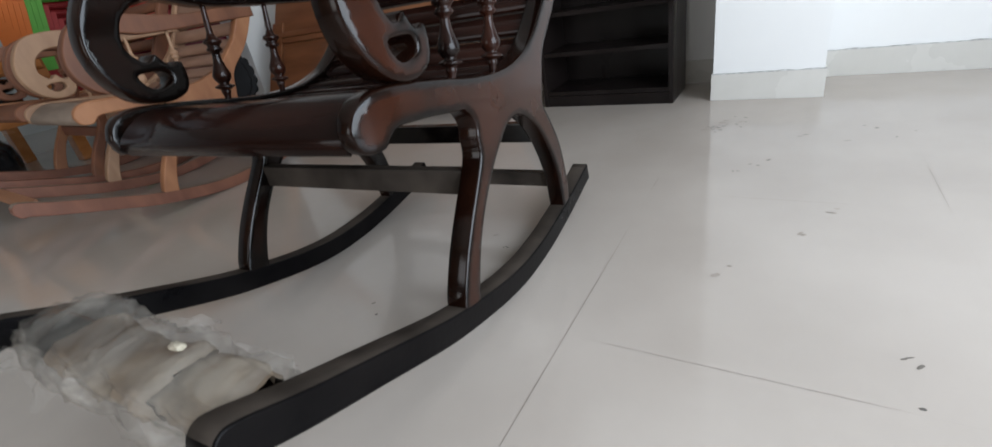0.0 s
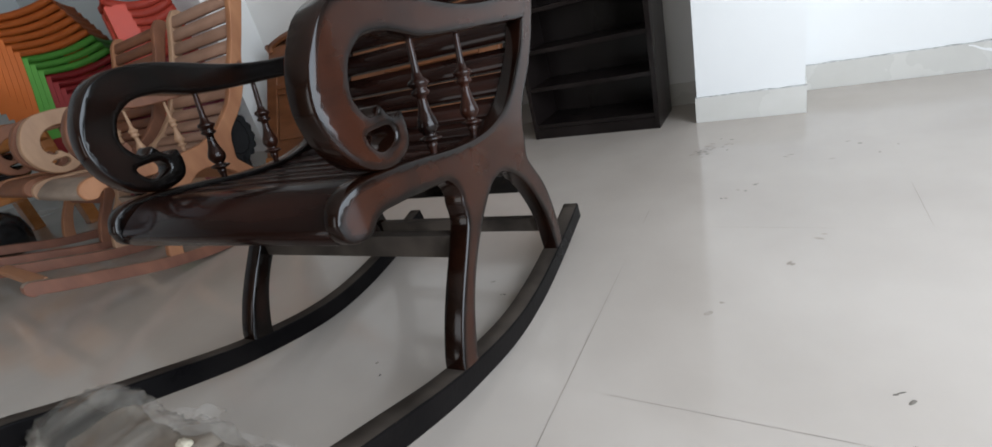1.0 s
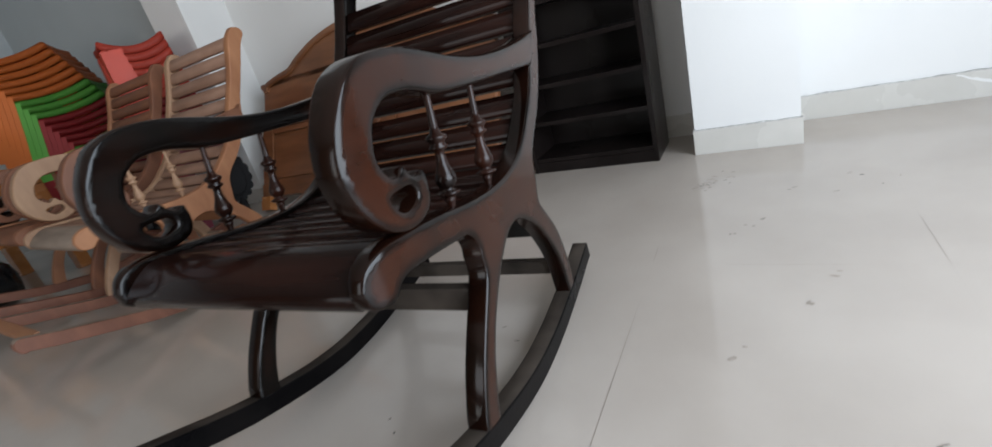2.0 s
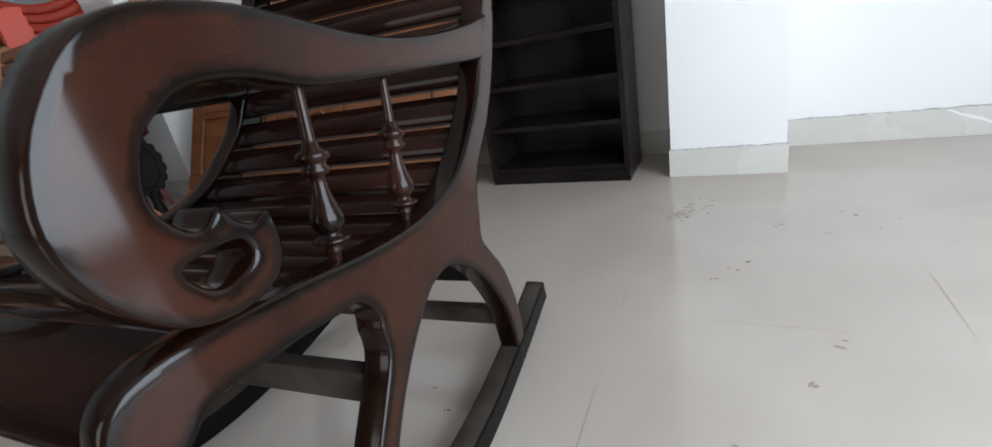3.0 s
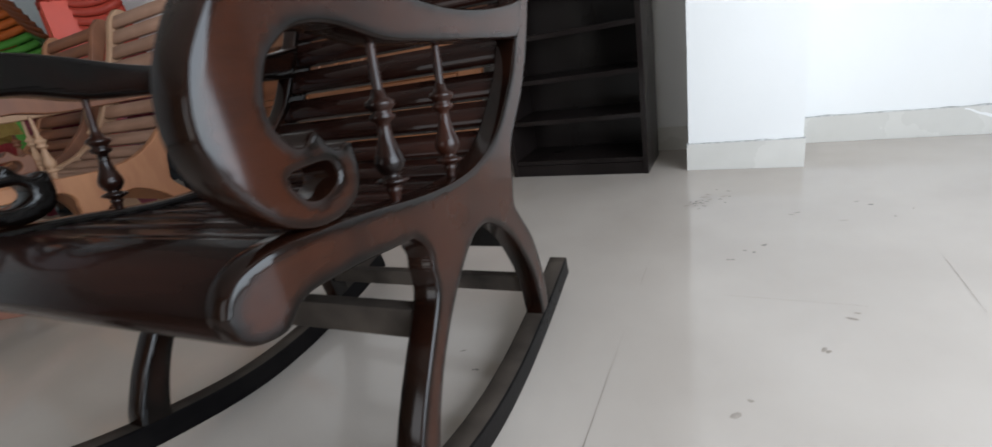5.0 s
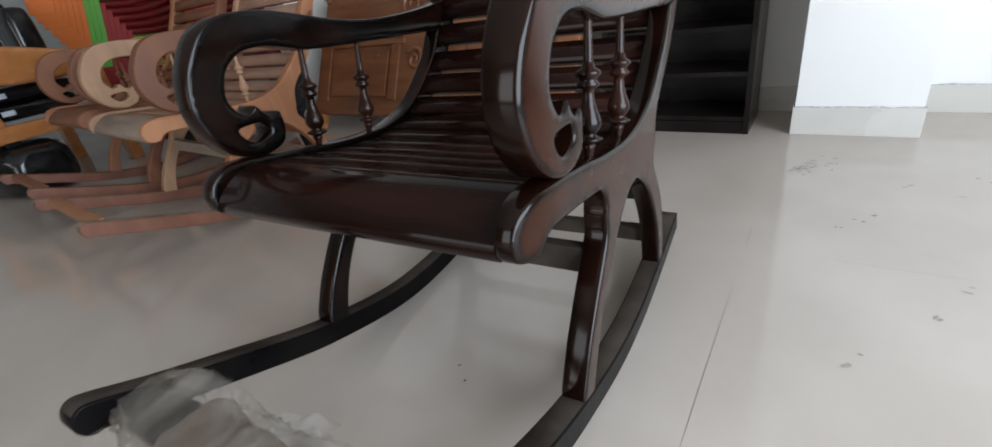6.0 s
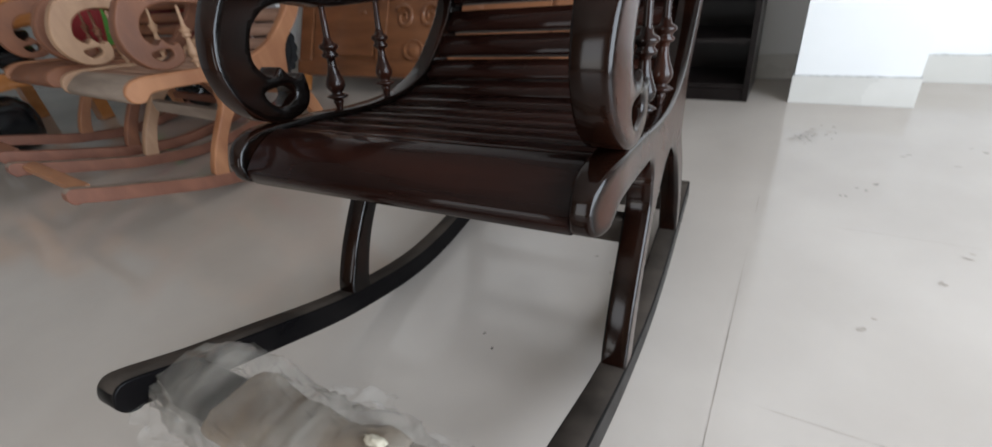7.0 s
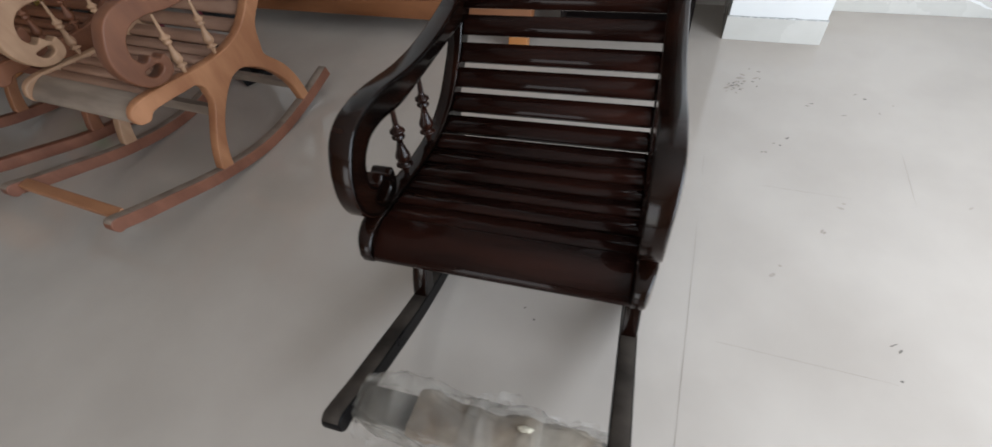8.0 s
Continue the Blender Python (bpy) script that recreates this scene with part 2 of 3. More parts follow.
def slab(loops, half, chamfer, x=0.0, face_mat=1, edge_mat=0, fade=0.0, inner=0):
    """A board of the outline loops[0] (in y and z) with holes loops[1:], 2 * half thick, centred on x, with rounded edges.
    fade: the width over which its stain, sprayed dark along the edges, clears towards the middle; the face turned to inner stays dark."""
    bm = bmesh.new()
    layer = bm.verts.layers.float.new("stain")
    caps, rims = {1: [], -1: []}, {1: [], -1: []}
    for k, lp in enumerate(loops):
        d = chamfer if k == 0 else -chamfer
        rings = []
        for sx, ins in ((half, 1.0), (half - chamfer * 0.3, 0.3), (half - chamfer, 0.0), (-half + chamfer, 0.0), (-half + chamfer * 0.3, 0.3), (-half, 1.0)):
            pts = inset(lp, d * ins) if ins else lp
            rings.append([bm.verts.new((x + sx, y, z)) for y, z in pts])
            for v in rings[-1]:
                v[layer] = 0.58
        n = len(lp)
        for a, b in zip(rings, rings[1:]):
            for i in range(n):
                f = bm.faces.new((a[i], a[(i + 1) % n], b[(i + 1) % n], b[i]))
                f.material_index, f.smooth = edge_mat, True
        for side, ring in ((1, rings[0]), (-1, rings[-1])):
            rims[side].append(ring)
            caps[side] += [bm.edges.get((ring[i], ring[(i + 1) % n])) for i in range(n)]
    if not fade and len(loops) == 1:
        for side in (1, -1):
            bm.faces.new(rims[side][0]).material_index = face_mat
        return bm
    if not fade:
        for side in (1, -1):
            res = bmesh.ops.triangle_fill(bm, edges=caps[side], use_beauty=True, normal=(side, 0, 0))
            for g in res["geom"]:
                if isinstance(g, bmesh.types.BMFace):
                    g.material_index = face_mat
        return bm
    rim_loops = [[(v.co.y, v.co.z) for v in ring] for ring in rims[1]]
    rim = [q for lp in rim_loops for q in lp]
    step = 0.0075
    lo, hi = np.min(rim, 0), np.max(rim, 0)
    grid = [(y + (step / 2 if r % 2 else 0), z) for r, z in enumerate(np.arange(lo[1], hi[1], step * 0.87)) for y in np.arange(lo[0], hi[0], step)]
    grid = [q for q, ok, far in zip(grid, inside(grid, rim_loops), edge_distance(grid, rim_loops)) if ok and far > 0.0035]
    edges, n0 = [], 0
    for lp in rim_loops:
        edges += [(n0 + i, n0 + (i + 1) % len(lp)) for i in range(len(lp))]
        n0 += len(lp)
    out, _, tris, *_ = geometry.delaunay_2d_cdt([Vector(q) for q in rim + grid], edges, [], 0, 1e-7)
    places = [tuple(v) for v in out]
    mids = [tuple(sum((out[i] for i in t), Vector((0, 0))) / 3) for t in tris]
    tris = [t for t, ok in zip(tris, inside(mids, rim_loops)) if ok]
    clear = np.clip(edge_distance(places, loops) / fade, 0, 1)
    for side in (1, -1):
        known = {}
        for ring in rims[side]:
            for v in ring:
                known[(round(v.co.y, 6), round(v.co.z, 6))] = v
        verts = []
        for (y, z), c in zip(places, clear):
            v = known.get((round(y, 6), round(z, 6))) or bm.verts.new((x + half * side, y, z))
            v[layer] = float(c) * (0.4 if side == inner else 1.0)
            verts.append(v)
        for t in tris:
            f = bm.faces.new([verts[i] for i in t])
            f.material_index, f.smooth = face_mat, True
    return bm


def lathe(bm, a, b, profile, seg=24):
    """A turned piece from a to b: profile rows of (share of the length, radius)."""
    a, b = Vector(a), Vector(b)
    axis = b - a
    q = axis.to_track_quat("Z", "Y").to_matrix()
    rings = []
    for h, r in profile:
        rings.append([bm.verts.new(a + axis * h + q @ Vector((r * math.cos(2 * math.pi * i / seg), r * math.sin(2 * math.pi * i / seg), 0))) for i in range(seg)])
    for r0, r1 in zip(rings, rings[1:]):
        for i in range(seg):
            bm.faces.new((r0[i], r0[(i + 1) % seg], r1[(i + 1) % seg], r1[i])).smooth = True
    bm.faces.new(rings[0][::-1])
    bm.faces.new(rings[-1])
    return bm


def ribbon(line, thick, x0, x1, bevel=0.003):
    """A board bent along a line of the plane y, z, reaching from x0 to x1; its thickness lies below the line."""
    lower = []
    for i, (y, z) in enumerate(line):
        a, b = Vector(line[max(i - 1, 0)]), Vector(line[min(i + 1, len(line) - 1)])
        t = (b - a).normalized()
        lower.append((y + t[1] * thick, z - t[0] * thick))
    return slab([line + lower[::-1]], abs(x1 - x0) / 2, bevel, (x0 + x1) / 2, 0, 0)


# ---- the room ----
WALL_Y, X_W, X_E, Y_S, TOP = 0.331, -6.2, 2.0, -6.4, 3.1


def structure(name, bm, mat, label, category):
    return tagged(link(name, bm, mat), label, category, kind="structure")


floor = structure("floor", box(X_W - 0.2, X_E + 0.2, Y_S - 0.2, WALL_Y + 0.2, -0.15, -0.0002), M_GROUT, "glossy beige vitrified tile floor with thin joints", "floor")
structure("wall_north", box(-3.25, X_E, WALL_Y, WALL_Y + 0.2, -0.15, TOP), M_WALL, "white painted plaster wall", "wall")
structure("wall_north_far", box(X_W, -3.25, WALL_Y, WALL_Y + 0.2, -0.15, TOP), M_GREYWALL, "grey painted plaster wall", "wall")
structure("wall_west", box(X_W - 0.2, X_W, Y_S, WALL_Y + 0.2, -0.15, TOP), M_GREYWALL, "grey painted side wall", "wall")
structure("ceiling", box(X_W - 0.2, X_E + 0.2, Y_S - 0.2, WALL_Y + 0.2, TOP, TOP + 0.15), M_CEIL, "plain pale ceiling, unseen, toned to bounce fill light", "ceiling")
bm = box(X_E, X_E + 0.2, Y_S, -3.23, -0.15, TOP)
add_box(bm, X_E, X_E + 0.2, -0.87, WALL_Y + 0.2, -0.15, TOP)
add_box(bm, X_E, X_E + 0.2, -3.23, -0.87, -0.15, 0.1)
add_box(bm, X_E, X_E + 0.2, -3.23, -0.87, 2.1, TOP)
structure("wall_east", bm, M_WALL, "white wall with a wide opening to daylight", "wall")
# unseen south wall, its opening placed to suit the front fill lamp
bm = box(X_W - 0.2, -2.4, Y_S - 0.2, Y_S, -0.15, TOP)
add_box(bm, 0.2, X_E + 0.2, Y_S - 0.2, Y_S, -0.15, TOP)
add_box(bm, -2.4, 0.2, Y_S - 0.2, Y_S, -0.15, 0.15)
add_box(bm, -2.4, 0.2, Y_S - 0.2, Y_S, 2.55, TOP)
structure("wall_south", bm, M_CREAM, "unseen cream wall with an opening placed for fill light", "wall")


def pillar(name, x0, x1):
    structure(name, box(x0 + 0.006, x1 - 0.006, 0.008, WALL_Y, 0.0, TOP), M_WALL, "white painted square pillar against the wall", "pillar")
    bm = box(x0, x1, 0.0, 0.012, 0.0, 0.103, 0.0015)
    add_box(bm, x0 - 0.0, x0 + 0.01, 0.012, WALL_Y - 0.01, 0.0, 0.103)
    add_box(bm, x1 - 0.01, x1, 0.012, WALL_Y - 0.01, 0.0, 0.103)
    structure("baseboard_" + name, bm, M_BASE, "pale tile skirting round the pillar foot", "baseboard")


pillar("pillar_1", 0.0, 0.382)
pillar("pillar_2", -3.24, -2.87)
for nm, x0, x1 in (("baseboard_1", 0.382, X_E), ("baseboard_2", -2.87, 0.0), ("baseboard_3", X_W, -3.24)):
    structure(nm, box(x0, x1, WALL_Y - 0.012, WALL_Y, 0.0, 0.103, 0.0015), M_BASE, "pale tile skirting along the wall", "baseboard")


bm = bmesh.new()
smear = []
for k in range(15):
    u = k / 14
    w = (0.006 + 0.003 * noise.noise(Vector((u * 9, 2, 4)))) * (1 - 0.6 * abs(2 * u - 1))
    smear.append([bm.verts.new((0.882 + 0.16 * u, WALL_Y - 0.0128, 0.096 - 0.066 * u + 0.004 * noise.noise(Vector((u * 6, 7, 1))) + e * w)) for e in (-1, 1)])
for a, b in zip(smear, smear[1:]):
    bm.faces.new((a[0], b[0], b[1], a[1]))
link("paint_smear", bm, M_WALL, bpy.data.objects["baseboard_1"], "streak of white paint")


def plaster_line(name, x0, x1, y):
    """The rough lip of plaster along the top of a skirting, greyed for its shadow dashes."""
    bm = bmesh.new()
    n = int((x1 - x0) / 0.012)
    rows = []
    for k in range(n + 1):
        x = x0 + (x1 - x0) * k / n
        h = max(0.0004, 0.0022 + 0.004 * noise.noise(Vector((x * 22, y * 9, 1))))
        d = 0.0016 + 0.0012 * noise.noise(Vector((x * 40, 5, y)))
        rows.append([bm.verts.new(p) for p in ((x, y - d, 0.1025), (x, y - d * 0.6, 0.103 + h), (x, y + 0.006, 0.103 + h))])
    for a, b in zip(rows, rows[1:]):
        for i in range(2):
            bm.faces.new((a[i], a[i + 1], b[i + 1], b[i]))
    structure(name, bm, M_PLASTER, "rough plaster lip with painted grey shadow dashes on the skirting", "trim")


plaster_line("trim_1", 0.0, 0.382, 0.0)
plaster_line("trim_2", 0.385, 2.0, WALL_Y - 0.012)


# ---- rocking chairs ----
TOP_EDGE = [(-0.41, 0.43), (-0.404, 0.445), (-0.394, 0.456), (-0.38, 0.463), (-0.358, 0.467), (-0.32, 0.465), (-0.267, 0.457), (-0.22, 0.449), (-0.165, 0.438), (-0.12, 0.431), (-0.06, 0.425), (0.005, 0.426), (0.066, 0.439), (0.113, 0.461), (0.157, 0.493), (0.208, 0.537), (0.245, 0.59), (0.263, 0.617), (0.3, 0.68), (0.354, 0.765), (0.4, 0.855), (0.43, 0.92), (0.45, 0.945)]
POST_REAR = [(0.472, 0.964), (0.502, 0.957), (0.512, 0.932), (0.482, 0.895), (0.448, 0.836), (0.404, 0.76), (0.358, 0.683), (0.331, 0.619), (0.29, 0.554), (0.239, 0.493), (0.17, 0.436), (0.146, 0.398), (0.136, 0.36), (0.127, 0.322), (0.148, 0.288), (0.183, 0.24), (0.206, 0.188), (0.222, 0.118), (0.226, 0.05)]
ARCH = [(0.186, 0.05), (0.181, 0.08), (0.172, 0.136), (0.147, 0.195), (0.11, 0.253), (0.074, 0.292), (0.032, 0.322), (0.004, 0.334), (-0.024, 0.335), (-0.053, 0.328), (-0.094, 0.302), (-0.13, 0.272), (-0.163, 0.238), (-0.193, 0.199), (-0.219, 0.153), (-0.241, 0.098), (-0.245, 0.07)]
FRONT_LEG = [(-0.294, 0.085), (-0.29, 0.11), (-0.277, 0.139), (-0.258, 0.174), (-0.239, 0.203), (-0.215, 0.236), (-0.187, 0.272), (-0.164, 0.304), (-0.159, 0.325), (-0.16, 0.343), (-0.157, 0.36), (-0.166, 0.38), (-0.182, 0.394)]
RAIL_UNDER = [(-0.228, 0.401), (-0.268, 0.408), (-0.308, 0.413), (-0.334, 0.416), (-0.35, 0.413), (-0.36, 0.405), (-0.37, 0.397), (-0.387, 0.397), (-0.401, 0.403), (-0.409, 0.416)]
ARM_OUT = [(0.3, 0.655), (0.24, 0.646), (0.16, 0.64), (0.08, 0.638), (0.0, 0.641), (-0.08, 0.652), (-0.15, 0.668), (-0.21, 0.68), (-0.26, 0.683), (-0.3, 0.679), (-0.335, 0.662), (-0.362, 0.63), (-0.378, 0.6), (-0.386, 0.565), (-0.381, 0.53), (-0.367, 0.502), (-0.345, 0.479), (-0.32, 0.467), (-0.297, 0.463), (-0.276, 0.465), (-0.257, 0.473), (-0.247, 0.488), (-0.244, 0.507)]
ARM_IN = [(-0.246, 0.524), (-0.253, 0.526), (-0.264, 0.522), (-0.276, 0.53), (-0.281, 0.538), (-0.288, 0.544), (-0.299, 0.535), (-0.311, 0.536), (-0.322, 0.548), (-0.328, 0.565), (-0.322, 0.587), (-0.312, 0.604), (-0.297, 0.616), (-0.279, 0.625), (-0.255, 0.628), (-0.224, 0.626), (-0.195, 0.619), (-0.155, 0.609), (-0.1, 0.604), (-0.02, 0.6), (0.08, 0.596), (0.25, 0.588)]
ARM_HOLE = [(-0.328, 0.514), (-0.305, 0.517), (-0.281, 0.515), (-0.274, 0.506), (-0.276, 0.496), (-0.288, 0.49), (-0.304, 0.488), (-0.318, 0.495)]
ROCKER_LOW = [(-0.662, 0.203), (-0.62, 0.183), (-0.584, 0.167), (-0.493, 0.13), (-0.36, 0.076), (-0.27, 0.047), (-0.157, 0.018), (-0.06, 0.003), (0.03, 0.0), (0.12, 0.005), (0.25, 0.021), (0.388, 0.045)]
SPINDLE = [(0, 0.006), (0.04, 0.006), (0.08, 0.0075), (0.105, 0.0095), (0.12, 0.0075), (0.14, 0.015), (0.155, 0.0195), (0.17, 0.016), (0.185, 0.0085), (0.21, 0.0125), (0.245, 0.0165), (0.28, 0.0172), (0.315, 0.0155), (0.37, 0.0115), (0.43, 0.0085), (0.485, 0.0072), (0.515, 0.008), (0.53, 0.0135), (0.55, 0.015), (0.57, 0.011), (0.59, 0.012), (0.615, 0.017), (0.64, 0.016), (0.66, 0.0095), (0.7, 0.007)] + [(0.72 + 0.0125 * k, (0.0068 if k % 2 else 0.0056) - 0.00007 * k) for k in range(20)] + [(1.0, 0.0042)]


def along(line, d):
    """The place and direction d metres along a line."""
    for a, b in zip(line, line[1:]):
        s = (Vector(b) - Vector(a)).length
        if d <= s:
            t = (Vector(b) - Vector(a)) / s
            return Vector(a) + t * d, t
        d -= s
    return Vector(line[-1]), t


def slat(parent, name, p, t, width, thick, x, mat):
    """A board across the chair, its upper face through p along t."""
    n = Vector((-t[1], t[0]))
    q = [p - t * width / 2, p + t * width / 2, p + t * width / 2 - n * thick, p - t * width / 2 - n * thick]
    loop = spline([tuple(v) for v in q], 1, True)
    return part(name, slab([loop], x, 0.0035, 0.0, 0, 0), mat, parent)


def round_nose(bm, side):
    """Rounds the outer face away towards the front end."""
    for v in bm.verts:
        u = max(0.0, -0.325 - v.co.y)
        if (v.co.x - 0.271 * side) * side > 0:
            v.co.x -= side * min(0.014, 2.2 * u * u)
    return bm


def rocking_chair(m, label, group, frame_mat, slat_mat, rocker_mat, spindle_mat, bare_bar=True, dusty=None, name="rocking_chair", bulk=1.0, sprayed=False, tones={}):
    chair = thing(name, m, label, "rocking chair", group)
    outline = spline(TOP_EDGE, 3) + spline(POST_REAR, 3) + spline(ARCH, 3) + spline(FRONT_LEG, 3) + spline(RAIL_UNDER, 3)[:-1]
    swell = lambda pts: [(min(0.335, -0.386 + (y + 0.386) * bulk + (bulk - 1) * 0.3), 0.463 + (z - 0.463) * bulk) for y, z in pts]
    arm = swell(spline(ARM_OUT, 3) + spline(ARM_IN, 3))
    hole = swell(spline(ARM_HOLE, 3, True))
    low = spline(ROCKER_LOW, 4)
    high = []
    for i, (y, z) in enumerate(low):
        a, b = Vector(low[max(i - 1, 0)]), Vector(low[min(i + 1, len(low) - 1)])
        t = (b - a).normalized()
        high.append((y - t[1] * 0.044, z + t[0] * 0.044))
    nose = spline([low[0], (-0.672, 0.203), (-0.682, 0.21), (-0.688, 0.226), (-0.682, 0.244), (-0.667, 0.251), high[0]], 4)[1:-1]
    rocker = low[::-1] + nose + high
    for side in (1, -1):
        x = 0.271 * side
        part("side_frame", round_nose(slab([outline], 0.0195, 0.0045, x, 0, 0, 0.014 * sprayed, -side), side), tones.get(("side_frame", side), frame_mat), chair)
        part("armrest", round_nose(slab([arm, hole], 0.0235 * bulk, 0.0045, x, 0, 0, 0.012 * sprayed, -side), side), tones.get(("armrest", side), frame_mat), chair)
        bm = slab([rocker], 0.021, 0.003, x, 0, 0)
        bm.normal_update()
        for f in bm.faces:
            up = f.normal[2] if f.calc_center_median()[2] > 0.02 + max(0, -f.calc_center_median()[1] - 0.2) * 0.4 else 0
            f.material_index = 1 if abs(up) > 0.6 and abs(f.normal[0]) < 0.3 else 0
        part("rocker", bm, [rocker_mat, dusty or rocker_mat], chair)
        for foot, head in (((-0.173, 0.434), (-0.15, 0.614)), ((-0.039, 0.42), (-0.011, 0.602))):
            part("spindle", lathe(bmesh.new(), (x, *foot), (x, head[0], 0.463 + (head[1] - 0.463) * bulk), SPINDLE), spindle_mat, chair)
    rest = [(y, z) for y, z in spline(TOP_EDGE[4:], 8)]
    board = spline([(-0.324, 0.459), (-0.35, 0.457), (-0.378, 0.444), (-0.4, 0.426), (-0.404, 0.412), (-0.395, 0.397)], 5)[::-1]
    part("front_board", ribbon(board, 0.02, -0.2515, 0.2515), tones.get("front_board", slat_mat), chair)
    gaps = [0.032, 0.088, 0.144, 0.2, 0.256, 0.312, 0.369] + [0.433 + 0.0645 * k for k in range(9 if sprayed else 11)]
    for k, (a, b) in enumerate(zip(gaps, gaps[1:])):
        p, t = along(rest, (a + b) / 2)
        lean = Vector((-t[1], t[0])) * 0.01
        slat(chair, "seat_slat" if k < 6 else "back_slat", p - lean, t, b - a - (0.01 if k < 6 else 0.0155), 0.016, 0.2515, slat_mat)
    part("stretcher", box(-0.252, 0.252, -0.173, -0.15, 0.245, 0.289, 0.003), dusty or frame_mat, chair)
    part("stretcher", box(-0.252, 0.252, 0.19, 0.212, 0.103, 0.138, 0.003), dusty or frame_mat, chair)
    part("stretcher", box(-0.252, 0.252, 0.128, 0.15, 0.236, 0.279, 0.003), frame_mat, chair)
    part("seat_bearer", box(-0.252, 0.252, -0.03, -0.002, 0.36, 0.402, 0.003), frame_mat, chair)
    part("crossbar", box(-0.251, 0.251, -0.65, -0.612, 0.212, 0.236, 0.006) if bare_bar else box(-0.251, 0.251, -0.65, -0.58, 0.187, 0.211, 0.006), frame_mat, chair)
    return chair


ROLL, TILT = 0.789, radians(-0.3)
ROCK = pose(-0.451, -1.335, 0, 0, 0, 3.37) @ Matrix.Translation((0, -ROLL * TILT, ROLL)) @ Matrix.Rotation(TILT, 4, "X") @ Matrix.Translation((0, 0, -ROLL))
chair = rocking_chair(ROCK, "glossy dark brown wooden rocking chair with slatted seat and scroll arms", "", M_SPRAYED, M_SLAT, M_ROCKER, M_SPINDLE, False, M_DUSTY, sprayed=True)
bm = bmesh.new()
bmesh.ops.create_icosphere(bm, subdivisions=2, radius=1.0)
for v in bm.verts:
    k = 1 + 0.4 * noise.noise(v.co * 2.5)
    v.co = Vector((0.2895 + 0.0035 * v.co.x * k, -0.683 + 0.005 * v.co.y * k, 0.231 + 0.011 * v.co.z * k))
part("chip", bm, M_RAW, [o for o in chair.children if o.name.startswith("rocker")][0], "chipped tip with raw pinkish wood")


def tipped(x, y, turn, tilt, size):
    """A chair's place when it has rocked forward by tilt degrees and rests on its rockers."""
    a = radians(tilt)
    drop = min(math.sin(a) * u + math.cos(a) * v for u, v in spline(ROCKER_LOW, 4)) * size
    return pose(x, y, -drop, 0, 0, turn) @ Matrix.Rotation(a, 4, "X") @ Matrix.Diagonal((size, size, size, 1.0))


rocking_chair(tipped(-1.931, -1.03, -2.9, 3.2, 0.981), "unvarnished pale teak rocking chair with slatted back", "raw rocking chairs", M_TAN, M_TANPINK, M_TANROCK, M_TANPALE, dusty=M_GREYWOOD, bulk=1.1, tones={("armrest", -1): M_TANPALE, ("side_frame", -1): M_TANPALE, ("armrest", 1): M_TANDARK, "front_board": M_GREYWOOD})
rocking_chair(tipped(-2.7, -0.964, -2.9, 3.2, 0.981), "unvarnished brown teak rocking chair beside a paler one", "raw rocking chairs", M_TANDARK, M_TANDARK, M_TANROCK, M_TANDARK, dusty=M_TANROCK, bulk=1.1, tones={("side_frame", -1): M_TAN})


def draped_cloth(x, y, top, drop, half, width):
    """A small cloth hung over an armrest."""
    line = spline([(-half - 0.008, top - drop), (-half - 0.004, top - drop * 0.5), (-half, top), (0, top + 0.012), (half, top), (half + 0.005, top - drop * 0.45), (half + 0.008, top - drop * 0.8)], 5)
    bm, rows = bmesh.new(), []
    for k in range(9):
        u = k / 8 - 0.5
        rows.append([bm.verts.new((x + a * (1 + 0.1 * noise.noise(Vector((k * 0.7, b * 9, 1)))), y + width * u + 0.01 * noise.noise(Vector((k * 0.5, a * 20, b * 12))), b - 0.012 * abs(u))) for a, b in line])
    for r0, r1 in zip(rows, rows[1:]):
        for i in range(len(line) - 1):
            bm.faces.new((r0[i], r0[i + 1], r1[i + 1], r1[i])).smooth = True
    bmesh.ops.solidify(bm, geom=bm.faces[:], thickness=0.003)
    tagged(link("cloth", bm, M_YELLOW), "small yellow cloth hung over a raw armrest", "cloth")


draped_cloth(-2.44, -1.05, 0.672, 0.14, 0.031, 0.085)

# plastic film wound round the front crossbar


def film_roll(x0, x1, y, z, half_y, half_z, seed):
    """Film wound round a flat bar: a flattened tube with sharp slanting creases."""
    bm = bmesh.new()
    nu, nv = 110, 48
    rows = []
    for i in range(nu + 1):
        x = x0 + (x1 - x0) * i / nu
        ring = []
        for j in range(nv):
            a = 2 * math.pi * j / nv
            ca, sa = math.cos(a), math.sin(a)
            crease = 1 - 2.6 * abs(noise.noise(Vector((x * 9 + seed + 1.6 * sa + 0.9 * ca, ca * 0.9 + x * 3, sa * 0.9))))
            fold = 1 - 2.2 * abs(noise.noise(Vector((x * 21 + 2.6 * ca - 1.5 * sa + seed, ca * 1.2, sa * 1.5 + x * 8))))
            lump = noise.noise(Vector((x * 6 + seed, ca * 0.6, sa * 0.6)))
            r = 0.9 + 0.17 * crease + 0.12 * fold + 0.42 * lump + 0.2 * noise.noise(Vector((x * 14, seed, 3)))
            cy = math.copysign(abs(ca) ** 0.6, ca)
            cz = math.copysign(abs(sa) ** 0.6, sa)
            ring.append(bm.verts.new((x + 0.006 * lump, y + half_y * r * cy, z + half_z * r * cz)))
        rows.append(ring)
    for a, b in zip(rows, rows[1:]):
        for j in range(nv):
            bm.faces.new((a[j], a[(j + 1) % nv], b[(j + 1) % nv], b[j])).smooth = True
    return bm


